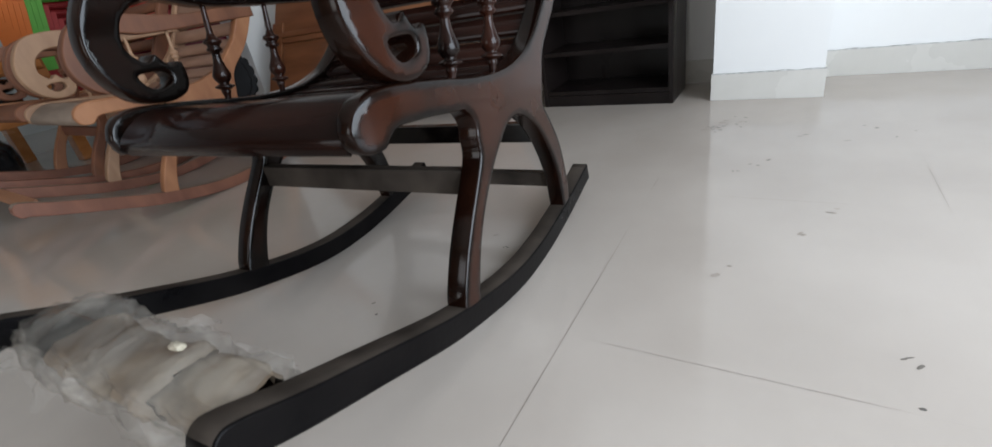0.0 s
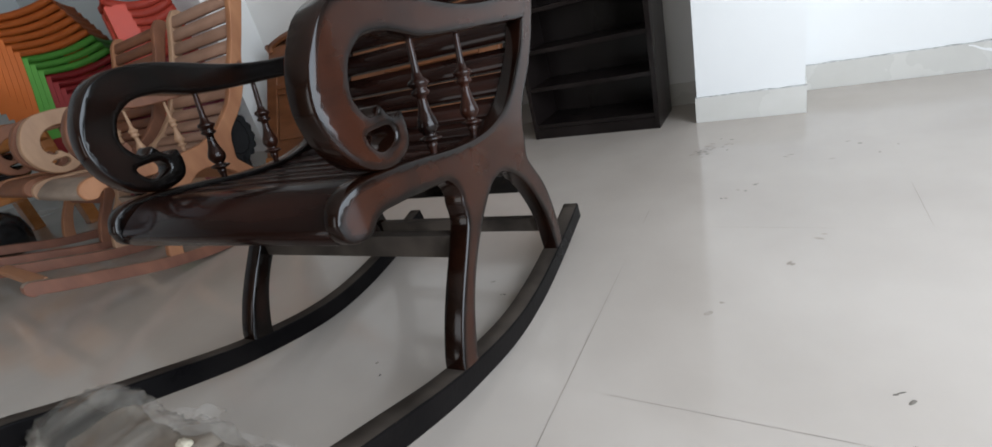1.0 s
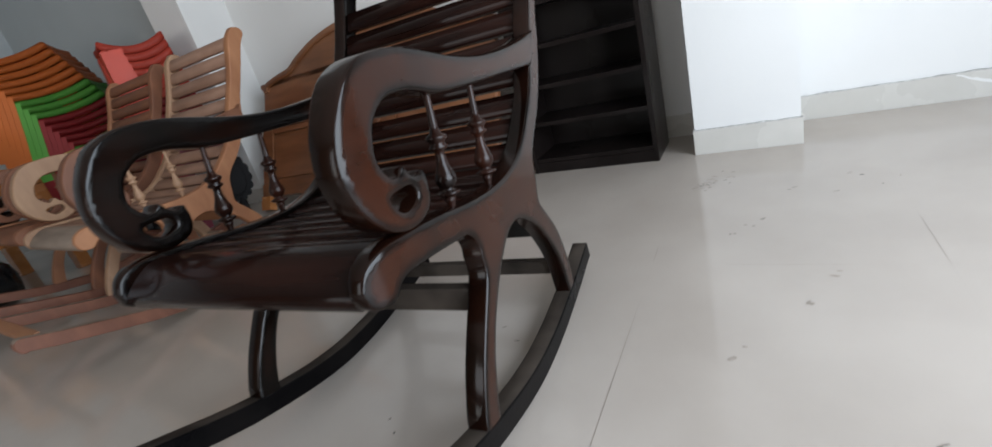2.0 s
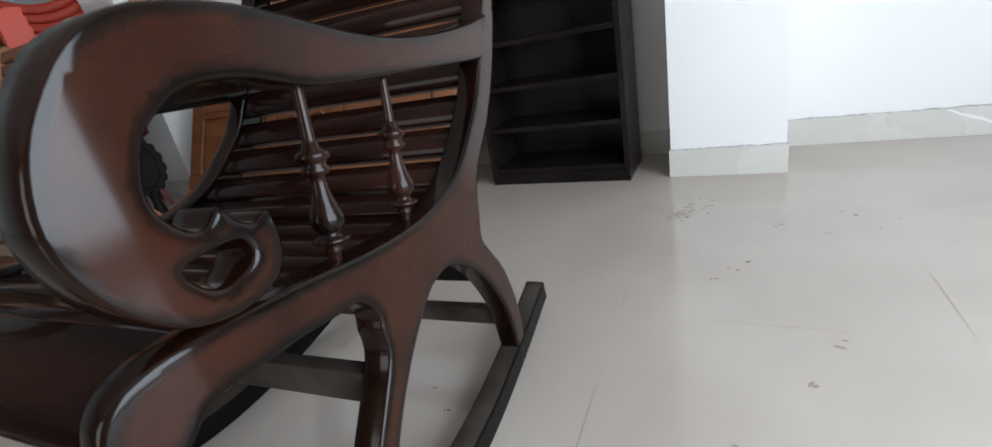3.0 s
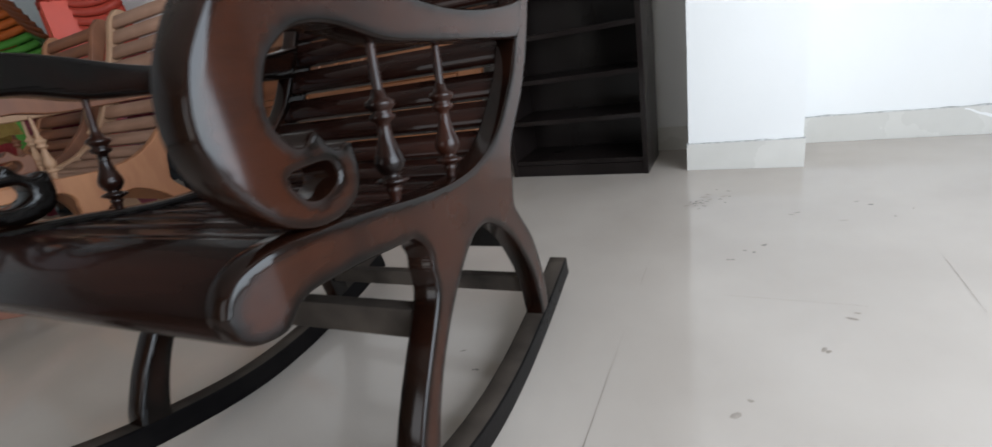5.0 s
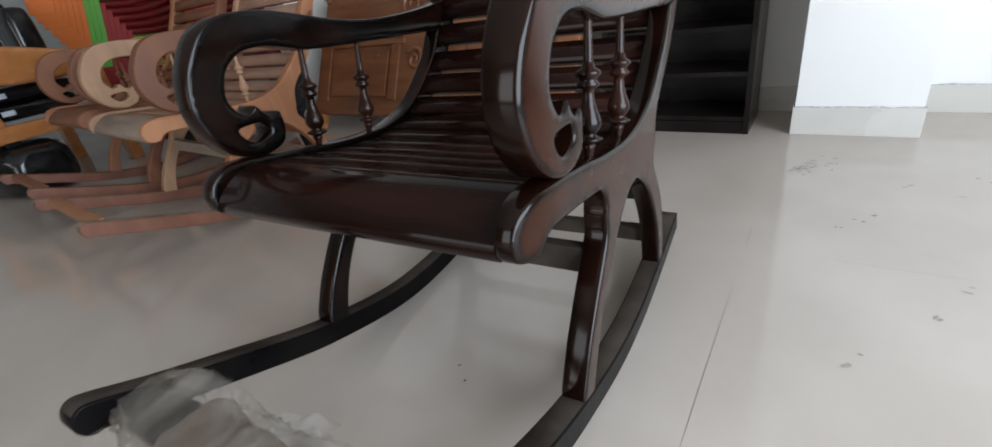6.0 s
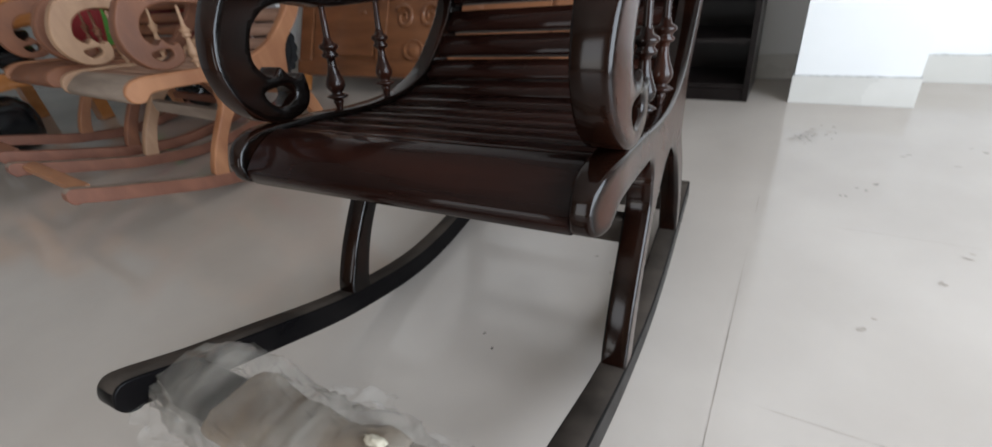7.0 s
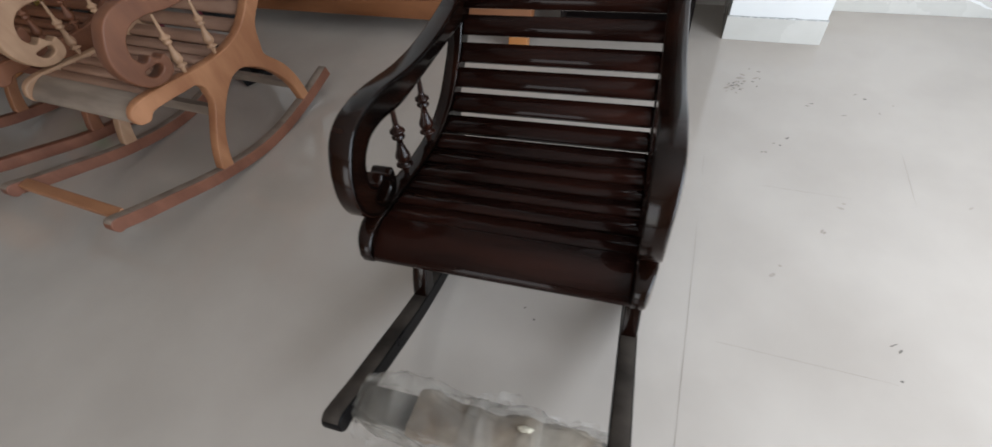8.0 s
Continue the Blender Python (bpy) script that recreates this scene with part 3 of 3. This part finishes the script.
wrap = thing("plastic_wrapping", ROCK, "torn crumpled clear plastic wound round the footrest bar", "packaging")
film = part("film", film_roll(-0.2495, 0.2495, -0.612, 0.204, 0.055, 0.03, 3.0), M_WOUND, wrap)
for x0, x1, y, half_y, half_z, seed in ((-0.13, 0.01, -0.618, 0.041, 0.02, 21.0), (0.0, 0.13, -0.612, 0.044, 0.0225, 27.0), (0.115, 0.24, -0.616, 0.038, 0.019, 33.0)):
    part("padding", film_roll(x0, x1, y, 0.202, half_y, half_z, seed), M_PAPER, wrap, "crushed brown paper padding")


def film_flap(x0, x1, y, z, dy, dz, seed):
    """A loose torn sheet of film, fixed along one edge and curling away by dy and dz."""
    bm = bmesh.new()
    nu, nv, rows = 22, 12, []
    for i in range(nu + 1):
        u = i / nu
        edge = 0.6 + 0.45 * noise.noise(Vector((u * 3.2, seed, 0.5))) + 0.1 * noise.noise(Vector((u * 9, seed, 2)))
        edge *= 0.35 + 0.65 * math.sin(math.pi * u)
        row = []
        for j in range(nv + 1):
            v = j / nv * max(0.08, edge)
            w = Vector((noise.noise(Vector((u * 5, v * 4, seed))), noise.noise(Vector((u * 7, v * 5, seed + 5))), noise.noise(Vector((u * 6, v * 6, seed + 9)))))
            sag = v * v * 0.35 * abs(dy)
            row.append(bm.verts.new((x0 + (x1 - x0) * u + 0.02 * w.x * v, y + dy * v + 0.011 * w.y, z + dz * v - sag + 0.012 * w.z)))
        rows.append(row)
    for a, b in zip(rows, rows[1:]):
        for j in range(nv):
            bm.faces.new((a[j], a[j + 1], b[j + 1], b[j])).smooth = True
    return bm


for x0, x1, y, z, dy, dz, seed in ((-0.25, -0.06, -0.655, 0.2, -0.06, -0.07, 2.0), (-0.24, -0.06, -0.575, 0.222, 0.05, 0.02, 5.0), (-0.02, 0.12, -0.572, 0.22, 0.05, 0.01, 8.0), (-0.13, -0.05, -0.585, 0.222, 0.06, 0.05, 12.0),
                                     (-0.255, -0.13, -0.66, 0.205, -0.06, 0.02, 15.0), (0.1, 0.25, -0.66, 0.2, -0.045, -0.05, 23.0), (0.13, 0.25, -0.57, 0.213, 0.045, 0.006, 29.0)):
    part("flap", film_flap(x0, x1, y, z, dy, dz, seed), M_FILM, film)
bm = bmesh.new()
bmesh.ops.create_icosphere(bm, subdivisions=3, radius=1.0)
for v in bm.verts:
    k = 1 + 0.5 * noise.noise(v.co * 2.0)
    v.co = Vector((0.1 + 0.014 * v.co.x * k, -0.6 + 0.006 * v.co.y * k, 0.239 + 0.0045 * v.co.z * k))
part("tape_knot", bm, M_TAPE, film, "pale knot of tape", smooth=True)


# ---- open shelf unit ----
def shelf_unit():
    x0, x1, y0, y1, h = -0.728, -0.14, -0.024, 0.25, 1.78
    unit = thing("shelf_unit", pose(0, 0, 0), "tall black-brown open shelf unit against the wall", "shelf")
    part("side_panel", box(x0, x0 + 0.02, y0, y1, 0, h, 0.0015), M_SHELF, unit)
    part("side_panel", box(x1 - 0.02, x1, y0, y1, 0, h, 0.0015), M_SHELF, unit)
    part("back_panel", box(x0 + 0.0205, x1 - 0.0205, y1 - 0.012, y1 - 0.002, 0.0, h - 0.02), M_SHELF, unit)
    part("plinth", box(x0 + 0.0205, x1 - 0.0205, y0 + 0.004, y0 + 0.02, 0.0, 0.048), M_SHELF, unit)
    for z in (0.05, 0.225, 0.392, 0.562, 0.735, 0.905, 1.075, 1.245, 1.415, 1.585):
        part("shelf_board", box(x0 + 0.0205, x1 - 0.0205, y0 + 0.006, y1 - 0.0125, z, z + 0.018, 0.0015), M_SHELF, unit)
    part("top_board", box(x0, x1, y0, y1, h + 0.0005, h + 0.02, 0.0015), M_SHELF, unit)
    return unit


shelf_unit()


# ---- carved headboard ----
def scroll(x, z, side, size):
    """A carved scroll: a tapering round moulding wound one and a half times."""
    bm, rings, n = bmesh.new(), [], 44
    for k in range(n + 1):
        u = k / n
        a, r = 3 * math.pi * u + 0.6, size * (1 - 0.82 * u)
        t = 0.015 * (1 - 0.45 * u)
        c, d = Vector((side * r * math.cos(a), 0, r * math.sin(a))), Vector((side * math.cos(a), 0, math.sin(a)))
        rings.append([bm.verts.new(Vector((x, -0.021, z)) + c + d * t * math.cos(w) + Vector((0, -0.8 * t * math.sin(w), 0))) for w in [2 * math.pi * i / 8 for i in range(8)]])
    for p, q in zip(rings, rings[1:]):
        for i in range(8):
            bm.faces.new((p[i], p[(i + 1) % 8], q[(i + 1) % 8], q[i])).smooth = True
    bm.faces.new(rings[0])
    bm.faces.new(rings[-1])
    return bm


def oval_boss(x, z, a, b, rise):
    """A carved oval with a hollowed rim and a raised middle."""
    bm, rings = bmesh.new(), []
    for f, h in ((1.0, 0.0), (0.96, 0.7), (0.86, 0.9), (0.74, 0.35), (0.6, 0.5), (0.35, 0.95), (0.12, 1.05)):
        rings.append([bm.verts.new((x + a * f * math.cos(w), -0.02 - rise * h, z + b * f * math.sin(w))) for w in [2 * math.pi * i / 28 for i in range(28)]])
    for p, q in zip(rings, rings[1:]):
        for i in range(28):
            bm.faces.new((p[i], p[(i + 1) % 28], q[(i + 1) % 28], q[i])).smooth = True
    bm.faces.new(rings[-1])
    return bm


def headboard():
    lean = pose(-1.718, -0.2, 0) @ Matrix.Rotation(-math.atan(0.5), 4, "X")
    hb = thing("carved_headboard", lean, "carved orange teak bed headboard leaning against the wall", "headboard")
    half = [(0.885, 0.1), (0.885, 0.78), (0.88, 0.815), (0.865, 0.842), (0.8, 0.863), (0.74, 0.878), (0.68, 0.888), (0.63, 0.902), (0.57, 0.948), (0.5, 0.985), (0.435, 1.018), (0.305, 1.058), (0.15, 1.085), (0.0, 1.095)]
    right = spline(half, 4)
    loop = right + [(-x, z) for x, z in right[::-1][1:]] + [(-0.87, 0.1), (-0.4, 0.1), (0.4, 0.1), (0.87, 0.1)]
    turn = Matrix.Rotation(radians(-90), 3, "Z")
    bm = slab([loop], 0.02, 0.006, 0.0, 0, 0)
    bmesh.ops.rotate(bm, verts=bm.verts[:], cent=(0, 0, 0), matrix=turn)
    part("panel", bm, M_RUST, hb)
    rim = [(x * 0.985, z - 0.004) for x, z in right[4:]]
    rim = rim + [(-x, z) for x, z in rim[::-1][1:]]
    inner = inset(rim + [(rim[-1][0], 0.3), (rim[0][0], 0.3)], 0.04)[:len(rim)]
    bm, rows = bmesh.new(), []
    for (x0, z0), (x1, z1) in zip(rim, inner):
        rows.append([bm.verts.new((x0 + (x1 - x0) * w, y, z0 + (z1 - z0) * w)) for w, y in ((0, -0.0205), (0, -0.03), (0.12, -0.034), (0.7, -0.034), (1, -0.028), (1, -0.0205))])
    for p, q in zip(rows, rows[1:]):
        for i in range(5):
            bm.faces.new((p[i], p[i + 1], q[i + 1], q[i]))
    bm.faces.new(rows[0])
    bm.faces.new(rows[-1])
    part("crest_moulding", bm, M_RUST, hb)
    part("bottom_rail", box(-0.89, 0.89, -0.036, 0.024, 0.09, 0.174, 0.006), M_RUST, hb)
    for side in (1, -1):
        part("stile", box(side * 0.83 - 0.05, side * 0.83 + 0.05, -0.036, -0.0205, 0.1745, 0.62, 0.005), M_RUST, hb)
        part("stile", box(side * 0.23 - 0.032, side * 0.23 + 0.032, -0.034, -0.0205, 0.1745, 0.489, 0.005), M_RUST, hb)
        part("rail", box(side * 0.47 - 0.305, side * 0.47 + 0.305, -0.036, -0.0205, 0.4895, 0.522, 0.006), M_RUST, hb)
        part("rail", box(side * 0.47 - 0.305, side * 0.47 + 0.305, -0.043, -0.0205, 0.5225, 0.556, 0.008), M_RUST, hb)
        field = part("field_panel", box(side * 0.521 - 0.24, side * 0.521 + 0.24, -0.031, -0.0205, 0.2, 0.464, 0.007), M_RUST, hb)
        bm = oval_boss(side * 0.38, 0.433, 0.026, 0.018, 0.006)
        bmesh.ops.translate(bm, verts=bm.verts[:], vec=(0, -0.0105, 0))
        part("rosette", bm, M_RUST, field)
        part("scroll", scroll(side * 0.085, 0.4, side, 0.062), M_RUST, hb)
        part("scroll", scroll(side * 0.14, 0.7, -side, 0.085), M_RUST, hb)
        part("leg", box(side * 0.84 - 0.045, side * 0.84 + 0.045, -0.05, 0.0, 0.0, 0.0895, 0.006), M_ORANGE_WOOD, hb)
    part("oval_boss", oval_boss(0.0, 0.232, 0.07, 0.055, 0.018), M_RUST, hb)
    part("oval_boss", oval_boss(0.0, 0.72, 0.05, 0.07, 0.02), M_RUST, hb)
    return hb


headboard()


# ---- stacked plastic stools ----
def stool_meshes():
    """The seat with its rim, a broad and a slim leg, of a moulded stool 0.46 m square, its seat 0.42 m high and dished."""
    bm = bmesh.new()
    n = 10
    rise = lambda u, v: 0.05 * u * u + 0.012 * v * v
    grid = [[bm.verts.new((0.22 * u, 0.22 * v, 0.42 + rise(v, u))) for u in [-1 + 2 * i / n for i in range(n + 1)]] for v in [-1 + 2 * j / n for j in range(n + 1)]]
    for a, b in zip(grid, grid[1:]):
        for i in range(n):
            bm.faces.new((a[i], a[i + 1], b[i + 1], b[i])).smooth = True
    edge = [grid[0][i] for i in range(n)] + [grid[j][n] for j in range(n)] + [grid[n][n - i] for i in range(n)] + [grid[n - j][0] for j in range(n)]
    out = [bm.verts.new((v.co.x * 1.06, v.co.y * 1.06, v.co.z - 0.006)) for v in edge]
    low = [bm.verts.new((v.co.x * 1.075, v.co.y * 1.075, v.co.z - 0.043)) for v in edge]
    m = len(edge)
    for i in range(m):
        k = (i + 1) % m
        bm.faces.new((edge[i], edge[k], out[k], out[i])).smooth = True
        bm.faces.new((out[i], out[k], low[k], low[i])).smooth = True
    bmesh.ops.solidify(bm, geom=bm.faces[:], thickness=0.006)
    meshes = []
    for name, b, wide in (("seat", bm, 0), ("leg", bmesh.new(), 1.0), ("leg", bmesh.new(), 0.28)):
        if name == "leg":
            rings = []
            for x, z, w in ((0.236, 0.425, 0.15), (0.25, 0.2, 0.13), (0.265, 0.0, 0.11)):
                w, x = w * wide, x - 0.1 * (1 - wide)
                rings.append([b.verts.new(p) for p in ((x, -x, z), (x - w, -x, z), (x - w, -x + 0.008, z), (x - 0.008, -x + 0.008, z), (x - 0.008, -x + w, z), (x, -x + w, z))])
            for p, q in zip(rings, rings[1:]):
                for j in range(6):
                    b.faces.new((p[j], p[(j + 1) % 6], q[(j + 1) % 6], q[j]))
            b.faces.new(rings[0][::-1])
            b.faces.new(rings[-1])
        me = bpy.data.meshes.new(name)
        bmesh.ops.recalc_face_normals(b, faces=b.faces[:])
        b.to_mesh(me)
        b.free()
        me.materials.append(None)
        meshes.append(me)
    return meshes


STOOL_SEAT, STOOL_LEG, STOOL_SLIM = stool_meshes()


def stool_stack(x, y, turn, colours, pitch, lean, size=1.25, group="tall stack of plastic stools"):
    for k, c in enumerate(colours):
        ob = thing("plastic_stool", pose(x, y, 0, 0, 0, turn) @ pose(0, -lean * k, pitch * k) @ Matrix.Diagonal((size, size, 1.0, 1.0)), "stacked " + c + " moulded plastic stool", "plastic stool", group)
        pieces = [("seat", STOOL_SEAT, (1, 1, 1))] + [("leg", STOOL_LEG if sy > 0 else STOOL_SLIM, (sx, sy, 1)) for sx in (1, -1) for sy in (1, -1)]
        for nm, me, sc in pieces:
            o = new(nm, me)
            o.parent = ob
            o.scale = sc
            o.material_slots[0].link = "OBJECT"
            o.material_slots[0].material = PLASTIC[c]


stool_stack(-3.98, -0.13, -34, ["maroon"] * 5 + ["green"] * 2 + ["red"] * 5 + ["green"] * 3 + ["orange"] * 6, 0.045, 0.02)
stool_stack(-3.06, -0.23, -20, ["maroon"] * 5 + ["red"] * 5 + ["scarlet"] * 7, 0.045, 0.003, 0.72, "smaller stack of plastic stools")


# ---- orange armchair with black cushions, and a black carved stand ----
def cushion(x0, x1, y0, y1, z0, z1, seed, soft=0.55):
    """A stuffed cushion in tight black plastic: a box with full round sides, creased."""
    bm = bmesh.new()
    bmesh.ops.create_icosphere(bm, subdivisions=4, radius=1.0)
    mid, half = Vector(((x0 + x1) / 2, (y0 + y1) / 2, (z0 + z1) / 2)), Vector(((x1 - x0) / 2, (y1 - y0) / 2, (z1 - z0) / 2))
    for v in bm.verts:
        d = v.co.normalized()
        k = 1 + 0.035 * noise.noise(d * 3 + Vector((seed, 0, 0))) + 0.03 * (1 - 2 * abs(noise.noise(d * 5 + Vector((0, seed, 0)))))
        q = Vector([math.copysign(abs(c) ** soft, c) for c in d]) * k
        v.co = mid + Vector([max(-1.0, min(1.0, q[i])) * half[i] for i in range(3)])
    return bm


def armchair():
    ob = thing("wooden_armchair", pose(-3.84, -1.24, 0, 0, 0, 10), "varnished orange wooden armchair with black plastic-wrapped cushions", "armchair")
    lp = spline([(-0.3, 0.3), (-0.4, 0.34), (-0.38, 0.44), (-0.43, 0.58), (-0.4, 0.7), (-0.28, 0.745), (-0.1, 0.74), (0.1, 0.7), (0.3, 0.66)], 4)
    lo = spline([(0.3, 0.56), (0.1, 0.55), (-0.12, 0.55), (-0.24, 0.56), (-0.3, 0.5), (-0.27, 0.42), (-0.25, 0.33)], 4)
    for sx in (1, -1):
        x = 0.33 * sx
        part("arm_frame", slab([lp + lo], 0.058, 0.02, x, 0, 0), M_ORANGE_WOOD, ob)
        part("back_leg", box(x - 0.035, x + 0.035, 0.24, 0.31, 0.0, 0.62, 0.01), M_ORANGE_WOOD, ob)
        part("front_leg", box(x - 0.035, x + 0.035, -0.31, -0.24, 0.0, 0.3, 0.01), M_BLACKWOOD, ob)
    part("front_rail", box(-0.38, 0.38, -0.4, -0.31, 0.28, 0.37, 0.02), M_ORANGE_WOOD, ob)
    part("lower_cushion", cushion(-0.2, 0.5, -0.42, -0.06, 0.0, 0.275, 3.0), M_BLACK, ob, "black plastic-wrapped cushion under the seat", True)
    part("side_rail", box(0.372, 0.42, -0.4, 0.25, 0.29, 0.37, 0.015), M_ORANGE_WOOD, ob)
    for k in range(2):
        seat = part("seat_cushion", cushion(-0.275, 0.275, -0.37 + 0.02 * k, 0.2, 0.372 + 0.088 * k, 0.466 + 0.088 * k, 8.0 + k, 0.45), M_BLACK, ob, "", True)
        for y in (-0.27, -0.19):
            part("sticker", box(0.272, 0.276, y - 0.03, y + 0.03, 0.406 + 0.088 * k, 0.432 + 0.088 * k), M_STICKER, seat, "small pale blue sticker")
    for k in range(2):
        part("back_cushion", cushion(-0.29 + 0.19 * k, -0.1 + 0.19 * k, 0.1, 0.235, 0.565, 0.99 - 0.05 * k, 15.0 + k, 0.5), M_BLACK, ob, "", True)
    return ob


armchair()


def heap():
    """A slumped, rounded black lump."""
    bm = bmesh.new()
    bmesh.ops.create_icosphere(bm, subdivisions=4, radius=1.0)
    for v in bm.verts:
        d = v.co.copy()
        k = 1 + 0.16 * noise.noise(d * 2.1) + 0.07 * noise.noise(d * 6.0)
        v.co = Vector((d.x * 0.2 * k, d.y * 0.16 * k, max(0.0, 0.12 + d.z * 0.15 * k)))
    ob = link("black_heap", bm, M_BLACK, smooth=True)
    ob.location = (-3.08, -0.62, 0)
    tagged(ob, "rounded black lump on the floor behind the rocking chairs", "sack")


heap()


def carved_stand():
    ob = thing("carved_stand", pose(-2.09, -0.64, 0, 0, 0, -30), "black carved wooden stand with an oval scalloped panel", "stand")
    lobes, lp = 16, []
    for k in range(lobes * 6):
        a = 2 * math.pi * k / (lobes * 6)
        r = 0.98 + 0.1 * abs(math.sin(lobes * a / 2))
        lp.append((0.085 * r * math.cos(a), 0.36 + 0.125 * r * math.sin(a)))
    part("panel", slab([lp], 0.018, 0.006, 0.0, 0, 0), M_BLACKWOOD, ob)
    inner = [(0.72 * y, 0.36 + 0.76 * (z - 0.36)) for y, z in lp[::2]]
    part("medallion", slab([inner], 0.026, 0.007, 0.0, 0, 0), M_BLACKWOOD, ob)
    part("stem", lathe(bmesh.new(), (0, 0, 0.028), (0, 0, 0.25), [(0, 0.03), (0.2, 0.022), (0.45, 0.032), (0.7, 0.018), (1, 0.02)]), M_BLACKWOOD, ob)
    part("foot", box(-0.07, 0.07, -0.09, 0.09, 0.0, 0.03, 0.008), M_BLACKWOOD, ob)
    return ob


carved_stand()


# ---- grit and flakes on the floor ----
def grit(name, mat, label, seed, size, spots):
    rng = random.Random(seed)
    bm = bmesh.new()

    def fleck(x, y, a, b, turn):
        n = 7
        vs = []
        for k in range(n):
            t = 2 * math.pi * k / n
            r = 0.75 + 0.5 * rng.random()
            px, py = a * r * math.cos(t), b * r * math.sin(t)
            vs.append(bm.verts.new((x + px * math.cos(turn) - py * math.sin(turn), y + px * math.sin(turn) + py * math.cos(turn), 0.0003)))
        c = bm.verts.new((x, y, 0.0006))
        for k in range(n):
            bm.faces.new((vs[k], vs[(k + 1) % n], c))

    for x, y, n, spread in spots:
        for _ in range(n):
            fleck(x + rng.gauss(0, spread), y + rng.gauss(0, spread * 0.8), rng.uniform(*size), rng.uniform(size[0] * 0.35, size[1] * 0.35), rng.uniform(-0.4, 1.0))
    tagged(link(name, bm, mat), label, "debris", kind="stuff")


grit("floor_grit", M_FLAKE, "scattered dark grit and dried flakes on the tiles", 9, (0.003, 0.009),
     ((0.07, -0.35, 6, 0.03), (0.1, -0.32, 9, 0.045), (0.241, -0.647, 2, 0.008), (0.167, -0.743, 2, 0.006), (0.215, -0.69, 2, 0.015), (0.447, -1.411, 3, 0.007), (0.455, -1.498, 2, 0.006), (0.47, -0.4, 4, 0.08), (0.35, -0.43, 3, 0.06), (-0.35, -1.25, 3, 0.08), (-0.42, -1.6, 2, 0.1)))
grit("floor_smudge", M_SMUDGE, "pale brown dust smudges on the tiles", 5, (0.006, 0.015),
     ((0.054, -0.36, 9, 0.016), (0.31, -1.076, 2, 0.007), (0.11, -0.33, 5, 0.03), (0.4, -0.94, 2, 0.02), (0.2, -1.26, 2, 0.02), (0.64, -0.86, 1, 0.03)))

def dirt_line(a, b, width, seed):
    """Dirt caught in a joint, thinning out here and there."""
    bm = bmesh.new()
    a, b = Vector(a), Vector(b)
    n, rows = max(6, int((b - a).length / 0.012)), []
    side = Vector((-(b - a).y, (b - a).x)).normalized()
    for k in range(n + 1):
        u = k / n
        q = a + (b - a) * u
        w = width * min(1.0, 6 * u + 0.1, 6 * (1 - u) + 0.1) * (0.75 + 0.7 * noise.noise(Vector((u * 14, seed, 1)))) / 2
        q = q + side * 0.0002 * noise.noise(Vector((u * 30, seed, 4)))
        rows.append([bm.verts.new((*(q + side * w * e), 0.0004)) for e in (-1, 1)])
    for r0, r1 in zip(rows, rows[1:]):
        bm.faces.new((r0[0], r1[0], r1[1], r0[1]))
    link("dirt_line", bm, M_DIRT, floor, "dark dirt caught in a tile joint")


for a, b, w, seed in (((-0.023, -1.08), (-0.023, -2.3), 0.0011, 1.0), ((-0.023, -0.8), (-0.023, -0.9), 0.0009, 2.0), ((0.577, -0.66), (0.577, -0.9), 0.0008, 3.0), ((0.03, -1.51), (0.45, -1.51), 0.0008, 4.0), ((0.14, -0.91), (0.42, -0.91), 0.0006, 5.0)):
    dirt_line(a, b, w, seed)

# ---- floor tiles ----
S = 0.6
tile_mesh = bpy.data.meshes.new("floor_tile")
bm = box(-S / 2 + 0.00002, S / 2 - 0.00002, -S / 2 + 0.00002, S / 2 - 0.00002, -0.0007, 0.0)
bm.to_mesh(tile_mesh)
bm.free()
tile_mesh.materials.append(M_TILE)
edge_y = -0.91 + 2 * S
edge_mesh = bpy.data.meshes.new("floor_tile_cut")
bm = box(-S / 2 + 0.00002, S / 2 - 0.00002, edge_y + 0.00002, WALL_Y + 0.1, -0.0007, 0.0)
bm.to_mesh(edge_mesh)
bm.free()
edge_mesh.materials.append(M_TILE)
for i in range(-11, 7):
    cx = -0.023 + S * (i - 0.5)
    if X_W - 0.2 < cx < X_E + 0.2:
        t = new("tile", edge_mesh)
        t.location = (cx, 0, 0)
        t.parent = floor
        for j in range(-10, 3):
            cy = -0.91 + S * (j - 0.5)
            if cy > Y_S - 0.2:
                t = new("tile", tile_mesh)
                t.location = (cx, cy, 0)
                t.parent = floor
